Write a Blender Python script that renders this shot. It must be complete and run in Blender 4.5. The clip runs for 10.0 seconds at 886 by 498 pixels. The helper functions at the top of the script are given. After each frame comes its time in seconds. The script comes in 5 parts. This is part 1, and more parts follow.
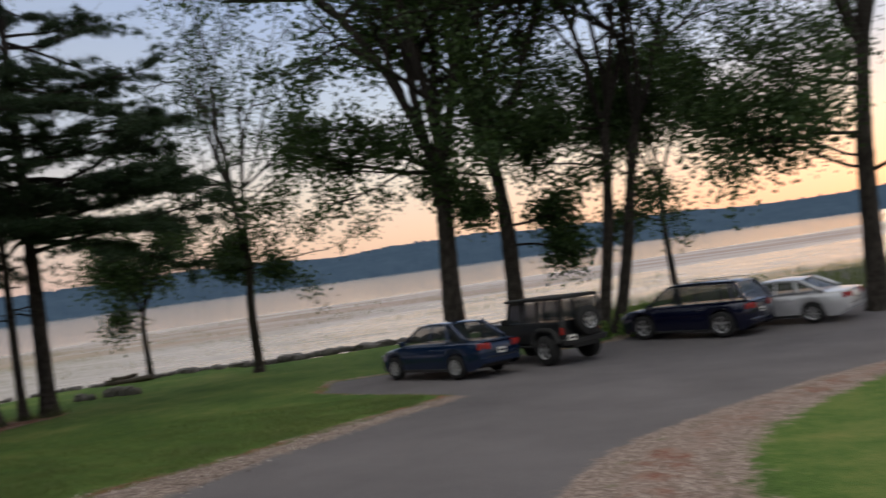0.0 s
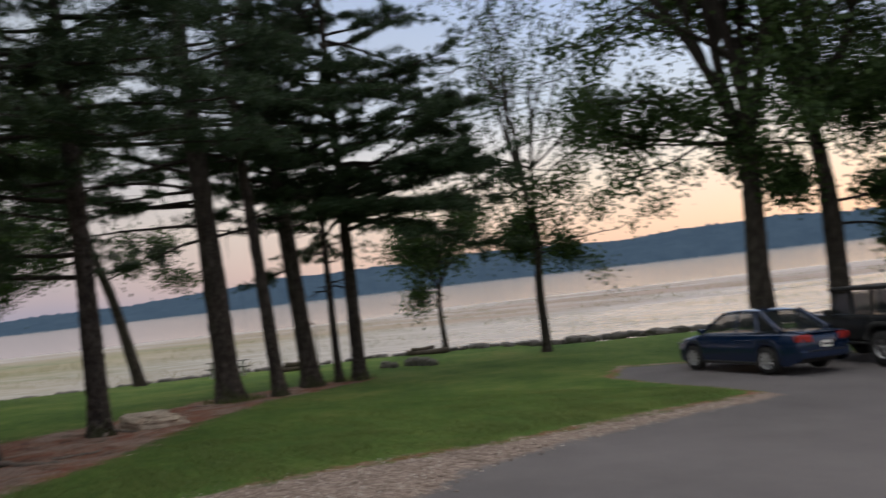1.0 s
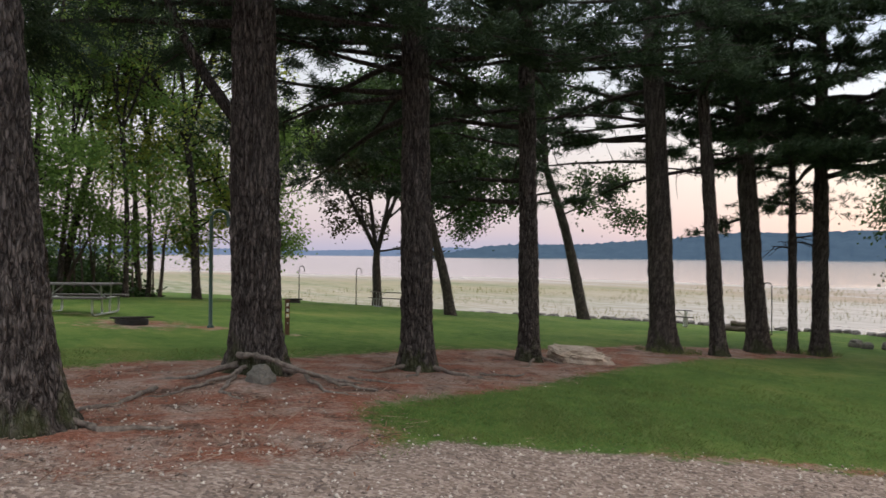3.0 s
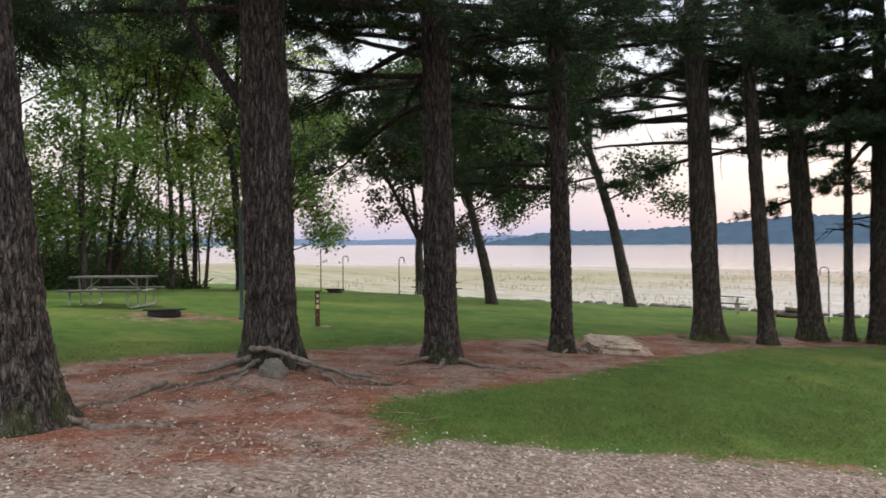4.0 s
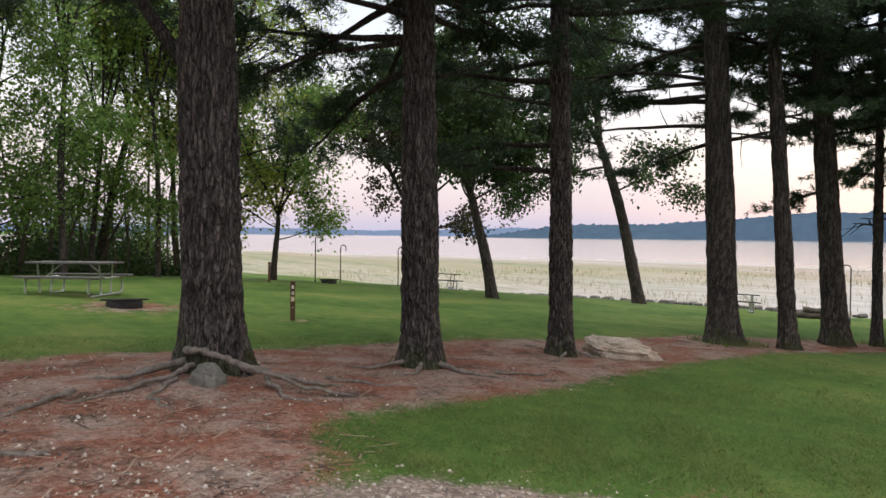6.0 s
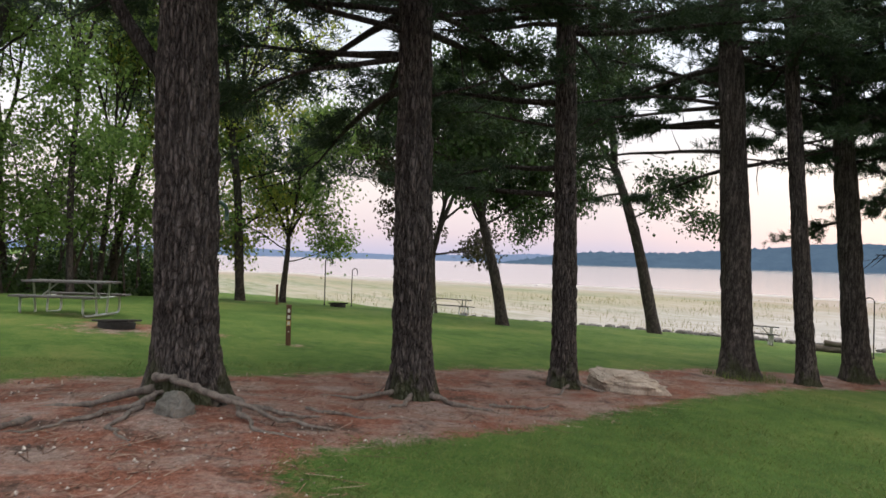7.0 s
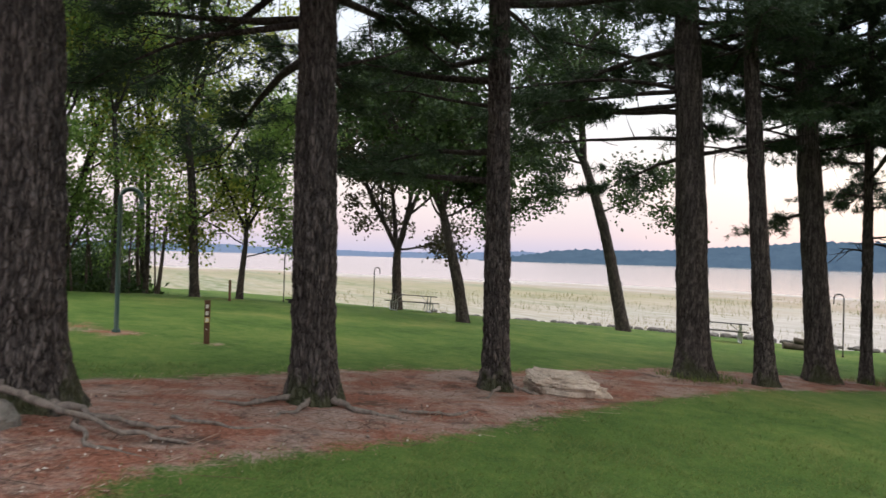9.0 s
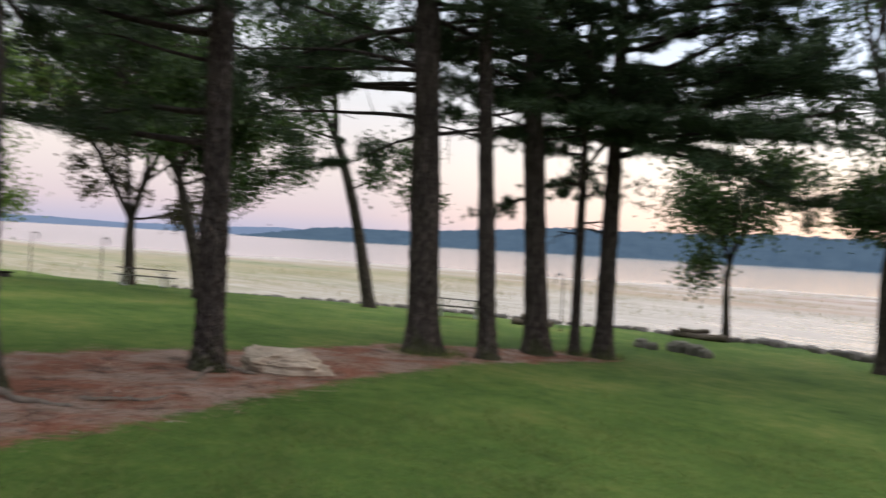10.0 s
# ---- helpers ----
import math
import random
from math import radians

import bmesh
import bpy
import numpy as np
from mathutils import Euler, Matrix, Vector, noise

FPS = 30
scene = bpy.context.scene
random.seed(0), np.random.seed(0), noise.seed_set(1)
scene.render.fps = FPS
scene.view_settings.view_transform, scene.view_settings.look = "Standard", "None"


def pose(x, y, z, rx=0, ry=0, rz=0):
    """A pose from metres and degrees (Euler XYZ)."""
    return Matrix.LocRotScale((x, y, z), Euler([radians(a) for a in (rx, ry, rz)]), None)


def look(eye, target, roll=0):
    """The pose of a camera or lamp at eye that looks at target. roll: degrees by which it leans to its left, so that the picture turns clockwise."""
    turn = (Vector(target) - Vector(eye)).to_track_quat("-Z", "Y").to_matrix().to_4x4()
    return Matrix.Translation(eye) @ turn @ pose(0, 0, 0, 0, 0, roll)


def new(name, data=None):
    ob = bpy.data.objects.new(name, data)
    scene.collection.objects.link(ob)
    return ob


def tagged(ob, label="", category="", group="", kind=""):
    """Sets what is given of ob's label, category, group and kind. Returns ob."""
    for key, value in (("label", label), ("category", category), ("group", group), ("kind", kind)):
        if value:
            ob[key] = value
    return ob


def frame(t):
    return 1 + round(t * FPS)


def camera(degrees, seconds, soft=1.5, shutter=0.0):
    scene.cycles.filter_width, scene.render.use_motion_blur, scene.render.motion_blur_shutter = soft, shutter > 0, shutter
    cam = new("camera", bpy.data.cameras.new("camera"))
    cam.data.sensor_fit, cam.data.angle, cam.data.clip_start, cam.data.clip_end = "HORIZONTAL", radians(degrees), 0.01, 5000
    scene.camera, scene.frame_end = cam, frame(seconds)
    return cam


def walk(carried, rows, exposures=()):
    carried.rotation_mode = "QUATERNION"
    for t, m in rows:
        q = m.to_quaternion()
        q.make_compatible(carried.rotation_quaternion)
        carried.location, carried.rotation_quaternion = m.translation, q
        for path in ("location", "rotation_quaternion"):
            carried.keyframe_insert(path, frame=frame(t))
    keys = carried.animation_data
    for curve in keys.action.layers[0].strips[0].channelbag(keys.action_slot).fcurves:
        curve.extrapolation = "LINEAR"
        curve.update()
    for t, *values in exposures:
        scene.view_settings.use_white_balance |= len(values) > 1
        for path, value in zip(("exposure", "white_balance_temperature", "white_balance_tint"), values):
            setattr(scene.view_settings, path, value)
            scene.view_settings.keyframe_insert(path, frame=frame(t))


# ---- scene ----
cam = camera(62.2, 10.0, shutter=0.5)
PATH = [
    (0, (-0.366, 0.21, 1.764), (-0.333, 2.21, 1.809), -7.7),
    (0.5, (-0.542, 0.704, 1.72), (-0.88, 2.674, 1.799), -7.6),
    (1, (-0.703, 1.011, 1.685), (-1.418, 2.876, 1.779), -6.5),
    (1.5, (-0.9, 1.394, 1.645), (-1.918, 3.112, 1.748), -2.9),
    (2, (-1.052, 1.696, 1.614), (-2.276, 3.277, 1.679), -1.4),
    (2.5, (-1.262, 2.101, 1.571), (-2.768, 3.416, 1.587), 1.9),
    (2.7, (-1.337, 2.247, 1.555), (-2.934, 3.451, 1.583), 1.2),
    (3.8, (-1.49, 2.94, 1.55), (-3.193, 3.989, 1.545), -0.3),
    (4, (-1.506, 3.068, 1.558), (-3.234, 4.075, 1.544), -0.4),
    (4.5, (-1.751, 3.413, 1.522), (-3.502, 4.379, 1.487), -0.1),
    (5, (-2.082, 3.701, 1.519), (-3.813, 4.701, 1.474), 0.9),
    (6.5, (-2.846, 4.486, 1.489), (-4.594, 5.457, 1.464), 0.4),
    (7, (-2.93, 4.773, 1.495), (-4.695, 5.712, 1.525), 1.5),
    (7.5, (-3.041, 5.125, 1.486), (-4.813, 6.05, 1.547), 1.5),
    (8, (-3.259, 5.425, 1.453), (-5.011, 6.389, 1.491), 2.2),
    (8.5, (-3.282, 5.77, 1.411), (-5.036, 6.731, 1.427), 2.4),
    (9, (-3.362, 6.153, 1.423), (-5.109, 7.126, 1.447), 1.6),
    (9.5, (-3.465, 6.547, 1.395), (-5.075, 7.733, 1.391), 2.4),
    (10, (-3.407, 6.914, 1.38), (-4.755, 8.392, 1.37), 3.3),
]
walk(cam, [(t, look(eye, target, roll)) for t, eye, target, roll in PATH], ((0.0, -0.15), (1.0, 0.0), (2.0, 0.2), (2.7, 0.45), (4.0, 0.87), (7.0, 0.87), (8.0, 0.92), (9.3, 0.92), (10.0, 0.72)))


# ---- light ----
SUN_TURN = 38.0  # degrees to the right of the y axis, where the sun has just gone down
world = bpy.data.worlds.new("dusk")
scene.world = world
world.use_nodes = True
wn = world.node_tree.nodes
sky = wn.new("ShaderNodeTexSky")
sky.sky_type, sky.sun_disc = "NISHITA", False
sky.sun_elevation, sky.sun_rotation = radians(1.5), radians(SUN_TURN)
sky.air_density, sky.dust_density, sky.ozone_density = 1.0, 1.5, 1.5


def sky_gradient():
    """Clear dusk sky: warm low over the sunken sun, pink away from it, pale blue above."""
    nt = world.node_tree
    tc, sp = nt.nodes.new("ShaderNodeTexCoord"), nt.nodes.new("ShaderNodeSeparateXYZ")
    nt.links.new(tc.outputs["Generated"], sp.inputs[0])

    def band(stops):
        r = nt.nodes.new("ShaderNodeValToRGB")
        e = r.color_ramp.elements
        while len(e) < len(stops):
            e.new(0.5)
        for el, (q, c) in zip(e, stops):
            el.position, el.color = q, (*c, 1)
        nt.links.new(sp.outputs["Z"], r.inputs[0])
        return r.outputs[0]

    warm = band(((0.0, (1.08, 0.61, 0.4)), (0.05, (1.15, 0.78, 0.55)), (0.12, (1.06, 0.9, 0.74)), (0.22, (0.66, 0.74, 0.87)), (0.38, (0.39, 0.53, 0.87)), (1.0, (1.85, 1.8, 1.72))))
    cool = band(((0.0, (0.32, 0.32, 0.43)), (0.035, (0.46, 0.39, 0.43)), (0.1, (0.56, 0.49, 0.48)), (0.22, (0.52, 0.53, 0.56)), (0.4, (0.47, 0.53, 0.62)), (1.0, (1.85, 1.8, 1.72))))
    dot = nt.nodes.new("ShaderNodeVectorMath")
    dot.operation = "DOT_PRODUCT"
    dot.inputs[1].default_value = (math.sin(radians(SUN_TURN)), math.cos(radians(SUN_TURN)), 0)
    nt.links.new(tc.outputs["Generated"], dot.inputs[0])
    mr = nt.nodes.new("ShaderNodeMapRange")
    mr.inputs["From Min"].default_value, mr.inputs["From Max"].default_value = 0.05, 0.88
    nt.links.new(dot.outputs["Value"], mr.inputs["Value"])
    mix = nt.nodes.new("ShaderNodeMix")
    mix.data_type = "RGBA"
    nt.links.new(mr.outputs[0], mix.inputs[0])
    nt.links.new(cool, mix.inputs[6])
    nt.links.new(warm, mix.inputs[7])
    both = nt.nodes.new("ShaderNodeMix")
    both.data_type, both.blend_type = "RGBA", "ADD"
    both.inputs[0].default_value = 0.035
    nt.links.new(mix.outputs[2], both.inputs[6])
    nt.links.new(sky.outputs[0], both.inputs[7])
    nt.links.new(both.outputs[2], nt.nodes["Background"].inputs[0])


sky_gradient()
wn["Background"].inputs[1].default_value = 1.0
lamp = bpy.data.lights.new("sun", "SUN")
lamp.energy, lamp.angle, lamp.color = 0.3, radians(12), (1.0, 0.72, 0.5)
sun = new("sun", lamp)
sun.matrix_world = look((0, 0, 0), (-math.sin(radians(SUN_TURN)), -math.cos(radians(SUN_TURN)), -0.09))
scene.view_settings.exposure = 0.0


# ---- materials ----
def material(name, rough=0.8, metal=0.0, spec=0.3):
    m = bpy.data.materials.new(name)
    m.use_nodes = True
    b = m.node_tree.nodes["Principled BSDF"]
    b.inputs["Roughness"].default_value, b.inputs["Metallic"].default_value = rough, metal
    b.inputs["Specular IOR Level"].default_value = spec
    return m, m.node_tree, b


def mapping(nt, scale, kind="Object"):
    tc, mp = nt.nodes.new("ShaderNodeTexCoord"), nt.nodes.new("ShaderNodeMapping")
    mp.inputs["Scale"].default_value = scale
    nt.links.new(tc.outputs[kind], mp.inputs[0])
    return mp.outputs[0]


def noise_node(nt, vec, scale, detail=4.0, rough=0.6):
    n = nt.nodes.new("ShaderNodeTexNoise")
    n.inputs["Scale"].default_value, n.inputs["Detail"].default_value, n.inputs["Roughness"].default_value = scale, detail, rough
    nt.links.new(vec, n.inputs["Vector"])
    return n.outputs[0]


def ramp(nt, fac, stops):
    r = nt.nodes.new("ShaderNodeValToRGB")
    e = r.color_ramp.elements
    while len(e) < len(stops):
        e.new(0.5)
    for el, (p, c) in zip(e, stops):
        el.position, el.color = p, (*c, 1)
    nt.links.new(fac, r.inputs[0])
    return r.outputs[0]


def blend(nt, fac, a, b, kind="MIX"):
    n = nt.nodes.new("ShaderNodeMix")
    n.data_type, n.blend_type = "RGBA", kind
    for s, v in ((n.inputs[0], fac), (n.inputs[6], a), (n.inputs[7], b)):
        if isinstance(v, (int, float)):
            s.default_value = v
        elif isinstance(v, tuple):
            s.default_value = (*v, 1)
        else:
            nt.links.new(v, s)
    return n.outputs[2]


def sums(nt, op, a, b=0.0, clamp=False):
    n = nt.nodes.new("ShaderNodeMath")
    n.operation, n.use_clamp = op, clamp
    for s, v in zip(n.inputs, (a, b)):
        if isinstance(v, (int, float)):
            s.default_value = v
        else:
            nt.links.new(v, s)
    return n.outputs[0]


def bump(nt, b, height, strength, dist):
    n = nt.nodes.new("ShaderNodeBump")
    n.inputs["Strength"].default_value, n.inputs["Distance"].default_value = strength, dist
    nt.links.new(height, n.inputs["Height"])
    nt.links.new(n.outputs[0], b.inputs["Normal"])


def plain(name, lo, hi, rough=0.8, metal=0.0, scale=6.0, relief=0.3, spec=0.3, stretch=(1, 1, 1)):
    """A surface of two tones, mottled at two scales, with fine relief."""
    m, nt, b = material(name, rough, metal, spec)
    v = mapping(nt, stretch)
    n1, n2 = noise_node(nt, v, scale), noise_node(nt, v, scale * 9)
    mix = sums(nt, "ADD", sums(nt, "MULTIPLY", n1, 0.6), sums(nt, "MULTIPLY", n2, 0.4))
    nt.links.new(ramp(nt, mix, ((0.3, lo), (0.7, hi))), b.inputs["Base Color"])
    bump(nt, b, n2, relief, 0.01)
    return m


def leafy(name, lo, hi, light=0.35):
    """Leaves: each with its own tone, letting some light through."""
    m, nt, b = material(name, 0.6, 0.0, 0.3)
    g = nt.nodes.new("ShaderNodeNewGeometry")
    big = noise_node(nt, mapping(nt, (1, 1, 1)), 0.9, 2.0)
    fac = sums(nt, "ADD", sums(nt, "MULTIPLY", g.outputs["Random Per Island"], 0.55), sums(nt, "MULTIPLY", big, 0.45))
    col = ramp(nt, fac, ((0.15, lo), (0.85, hi)))
    nt.links.new(col, b.inputs["Base Color"])
    tr = nt.nodes.new("ShaderNodeBsdfTranslucent")
    nt.links.new(col, tr.inputs[0])
    mx = nt.nodes.new("ShaderNodeMixShader")
    mx.inputs[0].default_value = light
    nt.links.new(b.outputs[0], mx.inputs[1])
    nt.links.new(tr.outputs[0], mx.inputs[2])
    nt.links.new(mx.outputs[0], nt.nodes["Material Output"].inputs[0])
    return m


def bark(name, lo, hi, scale=1.0, moss=0.0):
    """Furrowed bark: long plates with grey weathered faces, dark cracks, and moss on the foot."""
    m, nt, b = material(name, 0.92, 0.0, 0.15)
    v = mapping(nt, (12 * scale, 12 * scale, 3.4 * scale))
    warp = nt.nodes.new("ShaderNodeTexNoise")
    warp.inputs["Scale"].default_value, warp.inputs["Detail"].default_value = 0.8, 4.0
    nt.links.new(v, warp.inputs["Vector"])
    bent = nt.nodes.new("ShaderNodeVectorMath")
    bent.operation = "MULTIPLY_ADD"
    bent.inputs[1].default_value = (1.6, 1.6, 1.6)
    nt.links.new(warp.outputs["Color"], bent.inputs[0])
    nt.links.new(v, bent.inputs[2])
    plate = nt.nodes.new("ShaderNodeTexVoronoi")
    plate.feature = "DISTANCE_TO_EDGE"
    plate.inputs["Scale"].default_value = 2.1
    nt.links.new(bent.outputs[0], plate.inputs["Vector"])
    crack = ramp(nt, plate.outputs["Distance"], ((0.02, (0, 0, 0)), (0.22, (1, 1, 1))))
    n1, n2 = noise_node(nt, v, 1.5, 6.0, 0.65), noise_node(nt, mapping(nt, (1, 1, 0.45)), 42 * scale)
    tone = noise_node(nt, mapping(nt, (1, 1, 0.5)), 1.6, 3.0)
    # tone also follows the modelled relief: plates paler, furrows darker
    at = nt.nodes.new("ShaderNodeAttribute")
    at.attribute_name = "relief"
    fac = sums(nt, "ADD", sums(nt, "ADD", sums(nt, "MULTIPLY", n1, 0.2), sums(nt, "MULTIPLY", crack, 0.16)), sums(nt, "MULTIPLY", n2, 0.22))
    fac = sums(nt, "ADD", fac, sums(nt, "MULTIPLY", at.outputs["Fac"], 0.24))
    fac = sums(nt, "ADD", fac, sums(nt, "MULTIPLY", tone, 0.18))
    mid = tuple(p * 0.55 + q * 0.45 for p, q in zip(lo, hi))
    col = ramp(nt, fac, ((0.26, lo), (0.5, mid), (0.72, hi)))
    if moss:
        sp = nt.nodes.new("ShaderNodeSeparateXYZ")
        nt.links.new(mapping(nt, (1, 1, 1)), sp.inputs[0])
        patch = sums(nt, "SUBTRACT", noise_node(nt, mapping(nt, (1, 1, 0.6)), 3.4, 4.0), sums(nt, "MULTIPLY", sp.outputs["Z"], 0.3))
        col = blend(nt, sums(nt, "MULTIPLY", ramp(nt, patch, ((0.36, (0, 0, 0)), (0.5, (1, 1, 1)))), moss), col, (0.05, 0.062, 0.02))
    nt.links.new(col, b.inputs["Base Color"])
    bump(nt, b, sums(nt, "ADD", crack, sums(nt, "MULTIPLY", n2, 0.5)), 0.9, 0.03)
    return m


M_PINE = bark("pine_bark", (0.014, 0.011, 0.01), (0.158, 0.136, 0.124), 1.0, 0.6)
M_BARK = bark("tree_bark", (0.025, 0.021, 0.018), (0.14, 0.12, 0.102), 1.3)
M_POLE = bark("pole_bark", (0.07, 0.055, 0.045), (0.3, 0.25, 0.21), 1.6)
M_NEEDLE = leafy("pine_needles", (0.012, 0.03, 0.016), (0.05, 0.085, 0.035), 0.2)
M_LEAF = leafy("dark_leaves", (0.018, 0.042, 0.012), (0.065, 0.11, 0.03), 0.35)
M_LEAF_LIGHT = leafy("light_leaves", (0.15, 0.2, 0.03), (0.42, 0.46, 0.08), 0.55)
M_LEAF_WOOD = leafy("wood_leaves", (0.08, 0.155, 0.038), (0.26, 0.38, 0.095), 0.6)
M_LEAF_RED = leafy("reddish_leaves", (0.024, 0.03, 0.014), (0.085, 0.075, 0.038), 0.4)


# ---- small builders ----
def mesh_of(name, verts, faces, mat=None, smooth=False):
    """One mesh from an array of corners and an array (or list) of faces."""
    me = bpy.data.meshes.new(name)
    verts = np.asarray(verts, dtype=np.float32).reshape(-1, 3)
    if isinstance(faces, np.ndarray):
        n, k = faces.shape
        me.vertices.add(len(verts))
        me.vertices.foreach_set("co", verts.ravel())
        me.loops.add(n * k)
        me.loops.foreach_set("vertex_index", faces.astype(np.int32).ravel())
        me.polygons.add(n)
        me.polygons.foreach_set("loop_start", np.arange(0, n * k, k, dtype=np.int32))
        me.polygons.foreach_set("loop_total", np.full(n, k, dtype=np.int32))
        me.update(calc_edges=True)
    else:
        me.from_pydata(verts.tolist(), [], faces)
        me.update()
    if smooth:
        me.polygons.foreach_set("use_smooth", [True] * len(me.polygons))
    if mat:
        me.materials.append(mat)
    return me


def child(name, me, parent, m=None, label=""):
    ob = new(name, me)
    ob.parent = parent
    if m is not None:
        ob.matrix_basis = m
    return tagged(ob, label) if label else ob


def part(name, bm, mat, parent, label="", smooth=False):
    """Links a bmesh as one mesh object under a thing or a part."""
    me = bpy.data.meshes.new(name)
    bm.to_mesh(me)
    bm.free()
    me.materials.append(mat)
    if smooth:
        me.polygons.foreach_set("use_smooth", [True] * len(me.polygons))
    return child(name, me, parent, None, label)


def box(bm, m, size, bevel=0.0, seg=1):
    """A box of that size about the pose m, with its edges rounded."""
    made = bmesh.ops.create_cube(bm, size=1.0, matrix=m @ Matrix.Diagonal((*size, 1)))["verts"]
    if bevel:
        edges = {e for v in made for e in v.link_edges}
        bmesh.ops.bevel(bm, geom=list(edges), offset=bevel, segments=seg, affect="EDGES", profile=0.6)
    return bm


def tube_arrays(points, radii, sides=8, base=0):
    """Corners and faces of a bent tube."""
    pts, radii = np.asarray(points, float), np.asarray(radii, float)
    d = np.gradient(pts, axis=0)
    d /= np.linalg.norm(d, axis=1)[:, None] + 1e-9
    ref = np.where(np.abs(d[:, 2:3]) > 0.9, np.array([[1.0, 0, 0]]), np.array([[0, 0, 1.0]]))
    u = np.cross(d, ref)
    u /= np.linalg.norm(u, axis=1)[:, None] + 1e-9
    w = np.cross(d, u)
    a = np.linspace(0, 2 * np.pi, sides, endpoint=False)
    v = pts[:, None] + radii[:, None, None] * (u[:, None] * np.cos(a)[None, :, None] + w[:, None] * np.sin(a)[None, :, None])
    i, j = np.meshgrid(np.arange(len(pts) - 1), np.arange(sides), indexing="ij")
    k = (j + 1) % sides
    f = np.stack([i * sides + j, i * sides + k, (i + 1) * sides + k, (i + 1) * sides + j], -1).reshape(-1, 4)
    return v.reshape(-1, 3), f + base


class Heap:
    """Gathers tubes into one mesh."""

    def __init__(self):
        self.v, self.f, self.n = [], [], 0

    def tube(self, points, radii, sides=8):
        v, f = tube_arrays(points, radii, sides, self.n)
        self.v.append(v), self.f.append(f)
        self.n += len(v)

    def mesh(self, name, mat):
        return mesh_of(name, np.concatenate(self.v), np.concatenate(self.f), mat, True)


def arc(start, way, length, n=8, lift=0.0, wobble=0.0, rng=None):
    """Points of a limb that leaves start along way and bends up (or down) by lift."""
    p, d = np.array(start, float), np.array(way, float)
    d /= np.linalg.norm(d)
    out = [p.copy()]
    for _ in range(n - 1):
        d = d + np.array([0, 0, lift / n]) + (rng.normal(0, wobble, 3) if rng is not None else 0)
        d /= np.linalg.norm(d)
        p = p + d * length / (n - 1)
        out.append(p.copy())
    return np.array(out)


# ---- the lie of the land ----
LAKE = -2.35


def lie(x, y):
    """Height of the bare slope, without the drop into the lake."""
    x, y = np.clip(x, -42, 16) / 10, np.clip(y, -5, 36) / 10
    return (-0.029 + -0.173 * x + -0.826 * y + 0.028 * x * x + -0.153 * x * y + 0.019 * y * y + 0.019 * x * x * y + 0.077 * x * y * y + 0.024 * x ** 3 + 0.026 * y ** 3)


def shore(x):
    """The y of the water's edge."""
    left = np.maximum(0, -30 - x)
    return 36.2 + 1.5 * np.exp(-((x + 16) / 8) ** 2) - 0.035 * np.minimum(left, 40) ** 2 + 0.35 * np.sin(x * 0.9) + 0.2 * np.sin(x * 2.3 + 1)


def height(x, y):
    x, y = np.asarray(x, float), np.asarray(y, float)
    out = lie(x, y)
    s = np.clip((y - shore(x) + 0.6) / 2.2, 0, 1)
    s = s * s * (3 - 2 * s)
    return out * (1 - s) + (-3.1) * s + 0.025 * np.sin(x * 0.8 + 1) * np.sin(y * 0.7) * (1 - s) + 0.12 * np.exp(-((x + 11.3) ** 2 + (y - 6.0) ** 2) / 1.5) + 0.07 * np.exp(-((x + 22.5) ** 2 + (y - 5.4) ** 2) / 20)


def ground_at(x, y, dz=0.0):
    return Vector((x, y, float(height(x, y)) + dz))


def verge(x, y):
    """Metres beyond the lane's lakeward edge (above 0: grass)."""
    return (x + 7.7) * -0.819 + (y - 6.8) * 0.574


def far_verge(x, y):
    """Metres beyond the lane's landward edge (above 0: grass)."""
    d = y - 6.22
    return 0.8 * (x - 2.29 - 0.1 * d - 0.097 * np.maximum(d, 0) ** 2)


PINE_LINE = np.array([(-6.4, -3.0), (-9.3, 3.0), (-11.4, 6.2), (-12.2, 9.3), (-13.1, 12.6), (-14.4, 18.6), (-13.6, 24.2)])


def from_pines(x, y):
    """Distance to the row of pines and how far along it."""
    p = np.stack([np.asarray(x, float), np.asarray(y, float)], -1)
    best = np.full(p.shape[:-1], 1e9)
    for a, b in zip(PINE_LINE[:-1], PINE_LINE[1:]):
        t = np.clip(((p - a) @ (b - a)) / ((b - a) @ (b - a)), 0, 1)
        best = np.minimum(best, np.linalg.norm(p - a - t[..., None] * (b - a), axis=-1))
    return best


def soft(v, w):
    return np.clip(0.5 - v / (2 * w), 0, 1)


